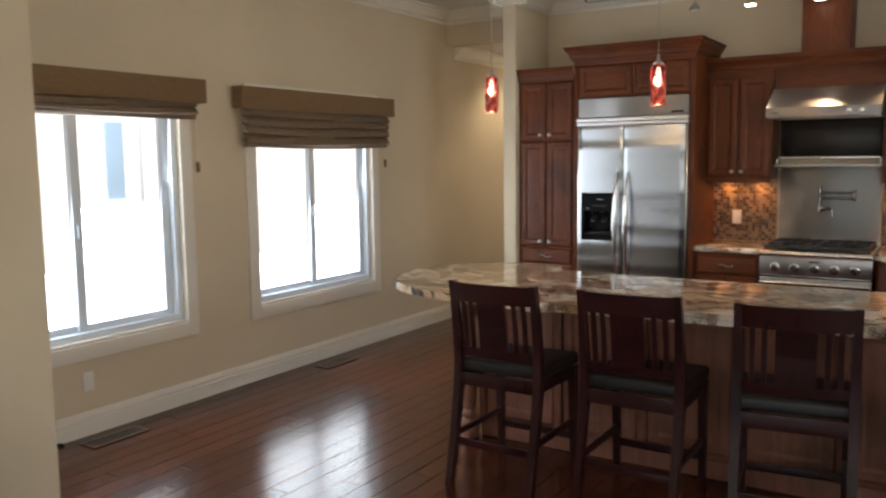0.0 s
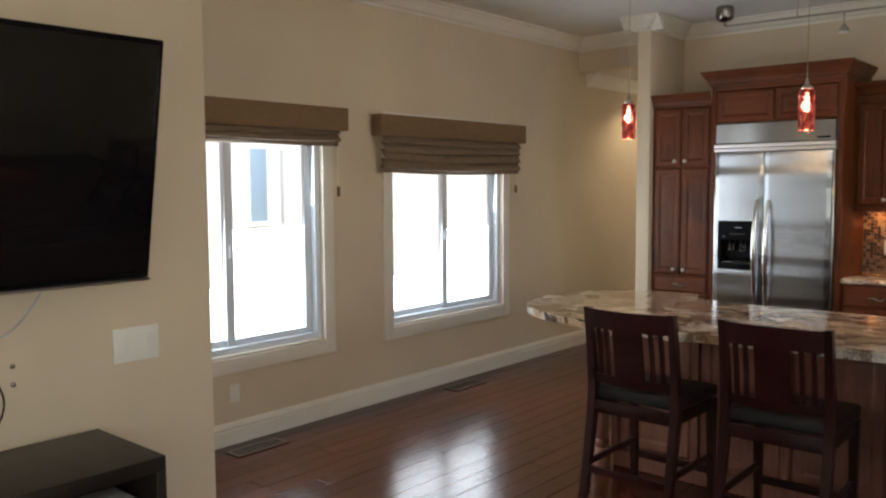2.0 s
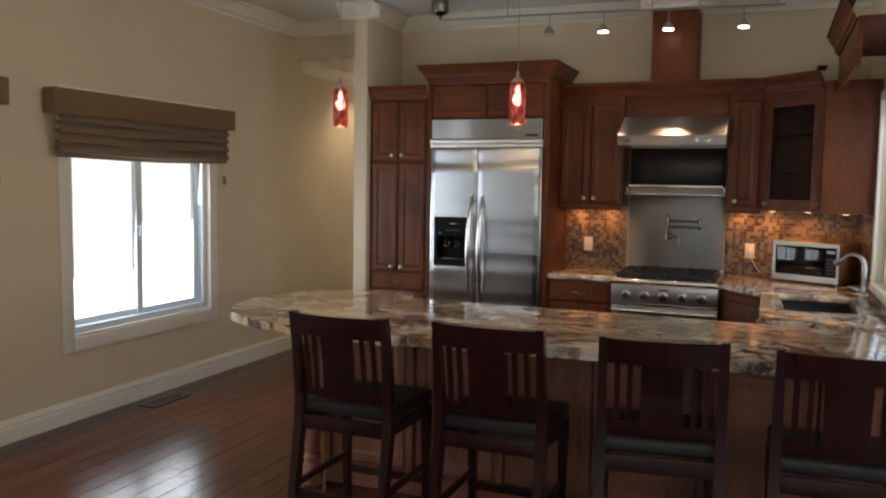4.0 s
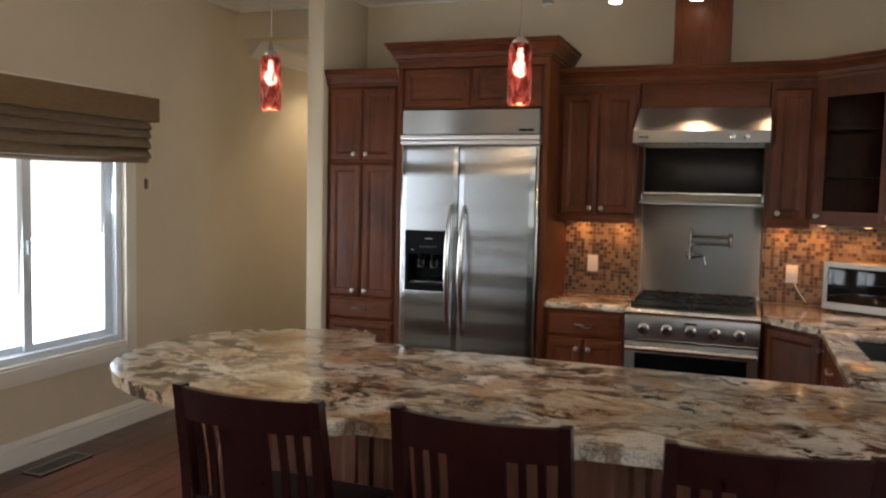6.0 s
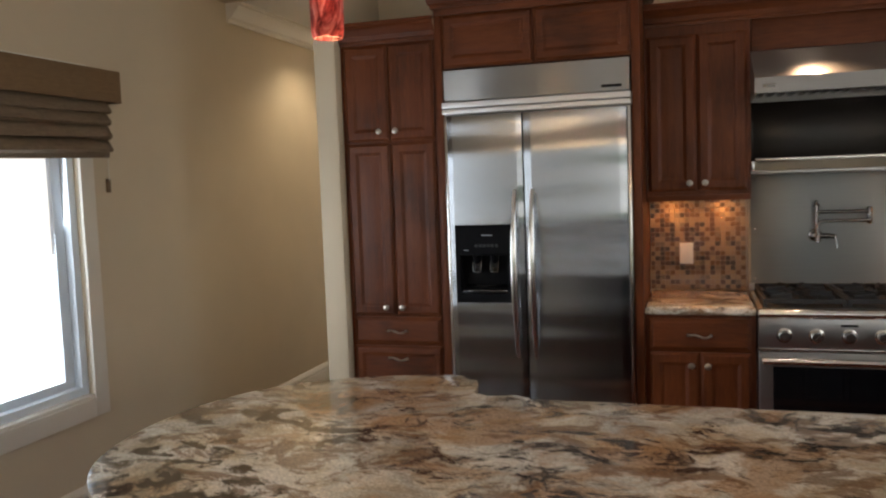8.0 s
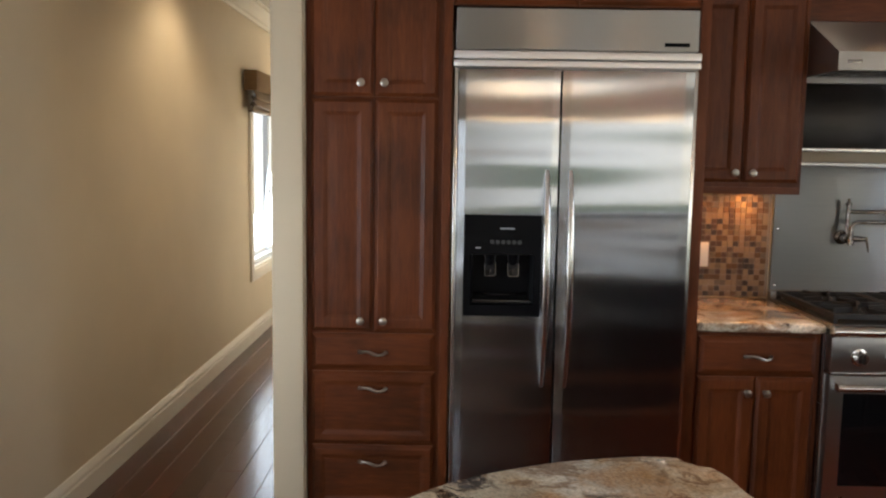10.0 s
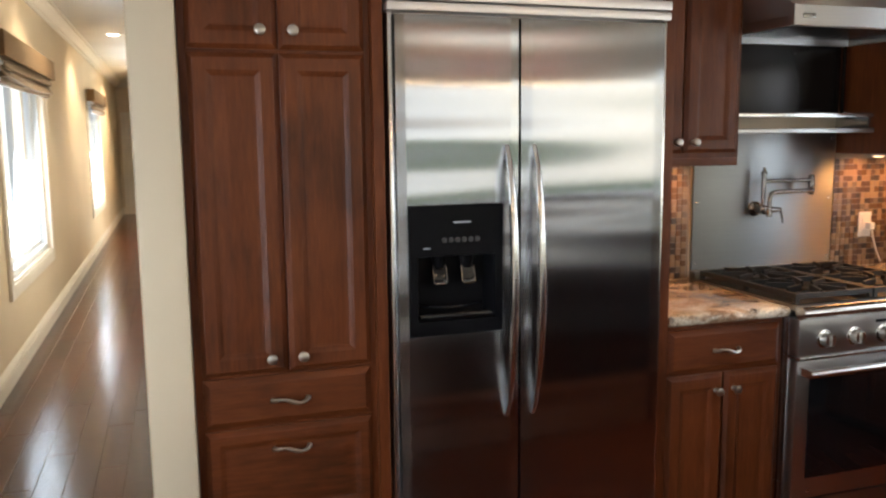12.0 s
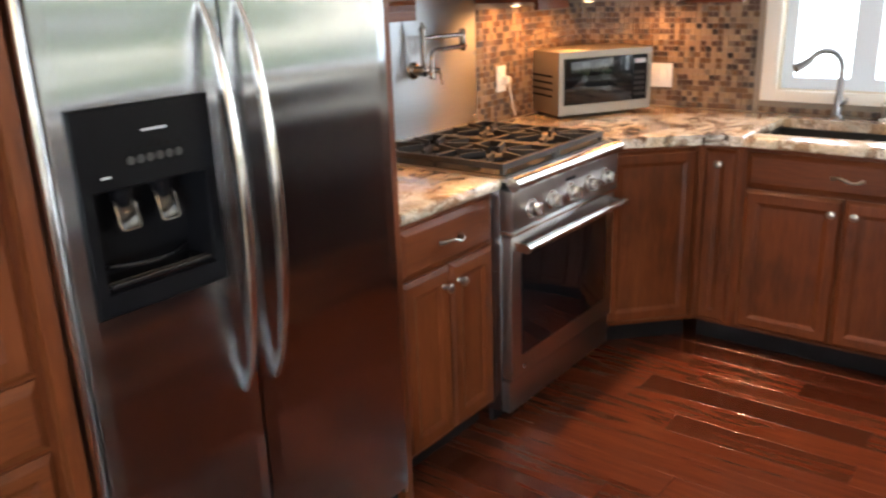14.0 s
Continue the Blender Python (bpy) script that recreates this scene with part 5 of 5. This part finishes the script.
# puck lamps under the wall cabinets
def puck(x, y, watts):
    u = thing("puck_lamp", "small warm round lamp under the wall cabinet", "lamp", pose(x, y, UZ0), "lamps under the wall cabinets")
    bm = bmesh.new()
    lathe(bm, [(0.026, -0.014), (0.030, -0.012), (0.030, -0.001), (0.02, 0.0)], Matrix(), 18)
    part("housing", bm, NICKEL, u)
    bm = bmesh.new()
    lathe(bm, [(0.016, -0.017), (0.021, -0.0145)], Matrix(), 18)
    part("lens", bm, STRIP, u)
    lamp("puck_glow", "SPOT", (x, y + 0.07, UZ0 - 0.02), (x, y + 0.20, 0), watts, (1.0, 0.42, 0.13), 0.09, None, 170)


for x, y in ((1.10, 7.52), (1.35, 7.52), (2.36, 7.52), (2.58, 7.50), (2.82, 7.42), (3.05, 7.10)):
    puck(x, y, 4.6)


# ---- window shades ----
def roman_shade(y0, y1, zt, drop, label, seed, group):
    rng = random.Random(seed)
    s = thing("roman_blind", label, "blind", None, group)
    v = bmesh.new()
    x = W + 0.021
    brick(v, (x + 0.085, y0, zt - 0.155), (x + 0.10, y1, zt))
    brick(v, (x, y0, zt - 0.155), (x + 0.085, y0 + 0.012, zt))
    brick(v, (x, y1 - 0.012, zt - 0.155), (x + 0.085, y1, zt))
    brick(v, (x, y0 + 0.012, zt - 0.012), (x + 0.085, y1 - 0.012, zt))
    soften(v, 0.002)
    part("valance", v, VALANCE, s, "flat brown grasscloth valance box")
    bm = bmesh.new()
    n, zb = 36, zt - 0.155 - drop
    folds = max(2, int(drop / 0.055))
    prof = [(0.03, zt - 0.10)]
    for f in range(folds):
        za, zc = zt - 0.13 - drop * f / folds, zt - 0.13 - drop * (f + 1) / folds
        prof += [(0.042, za), (0.074, zc + 0.010), (0.080, zc - 0.002), (0.070, zc - 0.008), (0.034, zc + 0.004)]
    prof += [(0.05, zb + 0.05), (0.056, zb), (0.048, zb - 0.012), (0.02, zb - 0.010)]
    ph = [rng.uniform(0, 6.28) for _ in prof]
    rows = []
    for k in range(n + 1):
        u = k / n
        y = y0 + 0.05 + (y1 - y0 - 0.11) * u
        sag = -0.012 * math.sin(math.pi * u)
        rows.append([bm.verts.new((x + d + 0.005 * math.sin(7 * u + p), y, z + (sag if 0 < i < len(prof) - 3 else sag * 0.4) + 0.006 * math.sin(5.1 * u + p))) for i, ((d, z), p) in enumerate(zip(prof, ph))])
    for a, b in zip(rows, rows[1:]):
        for i in range(len(prof) - 1):
            bm.faces.new((a[i], a[i + 1], b[i + 1], b[i]))
    part("cloth", bm, SHADE, s, "folded woven grey-brown cloth").modifiers.new("thickness", "SOLIDIFY").thickness = 0.004
    bm = bmesh.new()
    tube(bm, [(x + 0.02, y1 - 0.03, zt - 0.16), (x + 0.018, y1 - 0.028, 1.62)], 0.0018, 6)
    part("pull_cord", bm, PLASTIC, s)
    block("cord_cleat", (W, y1 - 0.01, 1.56), (W + 0.018, y1 + 0.008, 1.63), SHADE, s, 0.003)


roman_shade(2.52, 4.343, 2.17, 0.085, "brown woven roman shade raised high above the window", 1, "window shades")
roman_shade(4.664, 6.48, 2.155, 0.257, "brown woven roman shade lowered a little", 2, "window shades")
roman_shade(10.25, 12.5, 2.20, 0.14, "brown woven roman shade in the hallway", 3, "window shades")
roman_shade(16.35, 18.45, 2.20, 0.12, "brown woven roman shade far down the hallway", 4, "window shades")

# ---- television wall ----
tv = thing("television", "large flat black television tilted on the wall", "television", look((0.30, 1.15, 1.715), (2.5, 1.15, 1.29)))
block("screen", (-0.662, -0.362, -0.012), (0.662, 0.367, -0.002), BLACKGLASS, tv, 0.003, "glossy black screen")
block("bezel", (-0.68, -0.378, -0.004), (0.68, 0.382, 0.035), BLACK, tv, 0.006)
block("bottom_strip", (-0.68, -0.387, -0.014), (0.68, -0.379, 0.02), STEEL_H, tv, 0.002, "thin silver lower strip")
block("mount", (-0.2, -0.15, 0.035), (0.2, 0.15, 0.118), BLACK, tv, 0.004)
cab = thing("television_cable", "thin grey cable looping down the wall", "cable")
bm = bmesh.new()
tube(bm, [(TX + 0.006, 1.545 - 0.20 * u, 1.36 - 0.165 * math.sin(1.5 * min(1.0, 1.25 * u))) for u in [k / 18 for k in range(19)]] + [(TX + 0.006, 1.30, 1.20), (TX + 0.006, 1.22, 1.215)], 0.003, 8)
part("wire", bm, GREYVINYL, cab)
cab = thing("television_cable", "thin dark cable hanging in a loop", "cable")
bm = bmesh.new()
tube(bm, [(TX + 0.006, 1.31 + 0.085 * math.cos(a), 1.0 + 0.095 * math.sin(a)) for a in [(-1.5 + 0.2 * k) for k in range(17)]], 0.003, 8)
part("wire", bm, BLACK, cab)
for z in (1.103, 1.047):
    hk = thing("wall_anchor", "small dark screw anchor in the wall", "anchor", pose(TX, 1.425, z))
    bm = bmesh.new()
    lathe(bm, [(0.008, 0), (0.007, 0.004), (0.002, 0.005)], Matrix.Rotation(radians(90), 4, "Y"), 12)
    part("screw", bm, BRONZE, hk)
mc = thing("media_cabinet", "dark brown open media cabinet against the wall", "cabinet")
DARKWOOD = wood("espresso_wood", (0.008, 0.006, 0.005), (0.018, 0.013, 0.010), (0.03, 0.022, 0.017), (1, 6, 6), 0.4, 0.1)
y0, y1, x0, x1 = 0.0, 1.67, TX + 0.02, 0.58
block("top", (x0, y0, 0.815), (x1, y1, 0.86), DARKWOOD, mc, 0.003)
for y in (y0, 0.82, y1 - 0.03):
    block("side", (x0, y, 0.0), (x1, y + 0.03, 0.815), DARKWOOD, mc, 0.003)
block("back", (x0, y0 + 0.03, 0.05), (x0 + 0.01, y1 - 0.03, 0.815), DARKWOOD, mc, 0)
for z in (0.05, 0.36, 0.65):
    block("shelf", (x0 + 0.01, y0 + 0.03, z), (x1 - 0.01, 0.82, z + 0.025), DARKWOOD, mc, 0.002)
    block("shelf", (x0 + 0.01, 0.85, z), (x1 - 0.01, y1 - 0.03, z + 0.025), DARKWOOD, mc, 0.002)
bx = thing("set_top_box", "slim white electronics box on the cabinet shelf", "electronics", pose(0.45, 1.50, 0.675))
block("case", (-0.1, -0.125, 0.004), (0.1, 0.125, 0.05), PLASTIC, bx, 0.005)
for a in (-0.08, 0.08):
    block("foot", (-0.01, a - 0.01, 0), (0.01, a + 0.01, 0.004), RUBBER, bx, 0)


# ---- floor registers ----
def register(x, y):
    g = thing("floor_register", "dark bronze slotted floor register near the baseboard", "vent", pose(x, y, 0), "floor registers")
    f = bmesh.new()
    for lo, hi in (((-0.07, -0.19, 0.0), (0.07, -0.17, 0.006)), ((-0.07, 0.17, 0.0), (0.07, 0.19, 0.006)), ((-0.07, -0.17, 0.0), (-0.05, 0.17, 0.006)), ((0.05, -0.17, 0.0), (0.07, 0.17, 0.006))):
        brick(f, lo, hi)
    part("frame", f, BRONZE, g, "", False)
    block("backing", (-0.05, -0.17, 0.0), (0.05, 0.17, 0.002), BLACK, g, 0)
    for k in range(15):
        block("slat", (-0.05, -0.162 + k * 0.0225, 0.002), (0.05, -0.152 + k * 0.0225, 0.005), BRONZE, g, 0)


for y in (3.47, 5.53):
    register(-1.455, y)
block("cable_stub", (W + 0.02, 3.18, 0.0), (W + 0.06, 3.22, 0.012), BLACK, thing("cable_end", "short black cable end at the baseboard", "cable"), 0.003)

# ---- mosaic backsplash ----
def mosaic(name, m, w, h, label, seed, near):
    """Small square tiles in three thicknesses on a grout bed; local x along the wall, z up, facing -y."""
    rng = random.Random(seed)
    wall_ob = structure(thing(name, label, "backsplash", m), label, "backsplash")
    block("grout", (0, -0.004, 0), (w, 0, h), GROUT, wall_ob, 0, "brown grout bed")
    s, g = 0.0262, 0.0022
    mesh = []
    for mat in TILES:
        bm = bmesh.new()
        brick(bm, (0, -0.0035, 0), (s - g, 0, s - g))
        top = [f for f in bm.faces if f.normal.y < -0.5]
        bmesh.ops.inset_region(bm, faces=top, thickness=0.0012, depth=0.0008)
        bmesh.ops.recalc_face_normals(bm, faces=bm.faces)
        me = bpy.data.meshes.new("tile")
        bm.to_mesh(me)
        bm.free()
        me.materials.append(mat)
        mesh.append(me)
    verts, faces, mats = [], [], []
    nx, nz = int(w / s), int(h / s)
    for i in range(nx):
        for j in range(nz):
            k = rng.choice((0, 0, 1, 1, 2, 2, 3, 3, 4, 5))
            dy = -0.004 - rng.uniform(0, 0.0012)
            if near(i, j):
                t = new("tile", mesh[k])
                t.parent = wall_ob
                t.location = (i * s + g / 2, dy, j * s + g / 2)
            else:
                b = len(verts)
                x, z, q, e = i * s + g / 2, j * s + g / 2, s - g, 0.0012
                verts += [(x, dy, z), (x + q, dy, z), (x + q, dy, z + q), (x, dy, z + q), (x + e, dy - 0.004, z + e), (x + q - e, dy - 0.004, z + e), (x + q - e, dy - 0.004, z + q - e), (x + e, dy - 0.004, z + q - e)]
                faces += [(b + 4, b + 5, b + 6, b + 7), (b, b + 1, b + 5, b + 4), (b + 1, b + 2, b + 6, b + 5), (b + 2, b + 3, b + 7, b + 6), (b + 3, b, b + 4, b + 7)]
                mats += [k] * 5
    me = bpy.data.meshes.new("tiles")
    me.from_pydata(verts, [], faces)
    for mat in TILES:
        me.materials.append(mat)
    me.polygons.foreach_set("material_index", mats)
    ob = tagged(new("tiles", me), "small brown and tan mosaic tiles", kind="stuff")
    ob.parent = wall_ob


mosaic("backsplash_1", pose(0.973, 7.656, 0.9165), RX0 - 0.973, UZ0 - 0.917, "brown glass and stone mosaic between refrigerator and range", 1, lambda i, j: j < 16)
mosaic("backsplash_2", pose(RX1, 7.656, 0.9165), 3.195 - RX1, UZ0 - 0.917, "brown glass and stone mosaic beside the range", 2, lambda i, j: i < 15 and j > 0)
mosaic("backsplash_3", pose(3.196, 7.652, 0.9165, 0, 0, -90), 0.915, UZ0 - 0.917, "brown glass and stone mosaic beside the sink window", 3, lambda i, j: i > 19)
mosaic("backsplash_4", pose(3.196, 6.735, 0.9165, 0, 0, -90), 1.3, 0.05, "low brown mosaic strip under the sink window", 4, lambda i, j: j < 1)


# ---- floor planks ----
def planks():
    rng = random.Random(7)
    fl = structure(thing("floor", "dark glossy hand-scraped walnut plank floor", "floor"), "dark glossy hand-scraped walnut plank floor", "floor")
    wdt, shared, verts, faces = 0.127, {}, [], []
    near = 0
    x = W
    while x < 5.2:
        y = -3.2 - rng.uniform(0, 1.0)
        end = 23 if x < -0.7 else 7.66
        while y < end:
            ln = rng.choice((0.6, 0.8, 1.0, 1.2, 1.4))
            a, b = max(y, -3.2), min(y + ln, end)
            y += ln
            if b - a < 0.02:
                continue
            cx, cy = x + wdt / 2, (a + b) / 2
            w2, l2, e = wdt / 2 - 0.0004, (b - a) / 2 - 0.0004, 0.002
            loc = [(-w2, -l2, -0.015), (w2, -l2, -0.015), (w2, l2, -0.015), (-w2, l2, -0.015), (-w2, -l2, -0.0015), (w2, -l2, -0.0015), (w2, l2, -0.0015), (-w2, l2, -0.0015), (-w2 + e, -l2 + e, 0), (w2 - e, -l2 + e, 0), (w2 - e, l2 - e, 0), (-w2 + e, l2 - e, 0)]
            fc = [(8, 9, 10, 11)] + [(k, (k + 1) % 4, 4 + (k + 1) % 4, 4 + k) for k in range(4)] + [(4 + k, 4 + (k + 1) % 4, 8 + (k + 1) % 4, 8 + k) for k in range(4)]
            dz = rng.uniform(-0.0006, 0.0006)
            dz -= 0.0006
            if ((-1.7 < cx < 0.3 and 2.6 < cy < 7.6) or (1.0 < cx < 2.7 and 5.4 < cy < 7.2) or (cx < -0.7 and 7.6 <= cy < 9.5)) and near < 300:
                near += 1
                key = round(b - a, 3)
                if key not in shared:
                    me = bpy.data.meshes.new("plank")
                    me.from_pydata(loc, [], fc)
                    me.materials.append(FLOORWOOD)
                    shared[key] = me
                p = new("plank", shared[key])
                p.parent = fl
                p.location = (cx, cy, dz)
            else:
                k0 = len(verts)
                verts += [(u + cx, v + cy, q + dz) for u, v, q in loc]
                faces += [tuple(k0 + q for q in f) for f in fc]
        x += wdt
    me = bpy.data.meshes.new("planks")
    me.from_pydata(verts, [], faces)
    me.materials.append(FLOORWOOD)
    ob = tagged(new("planks", me), "dark glossy walnut planks", kind="stuff")
    ob.parent = fl


planks()
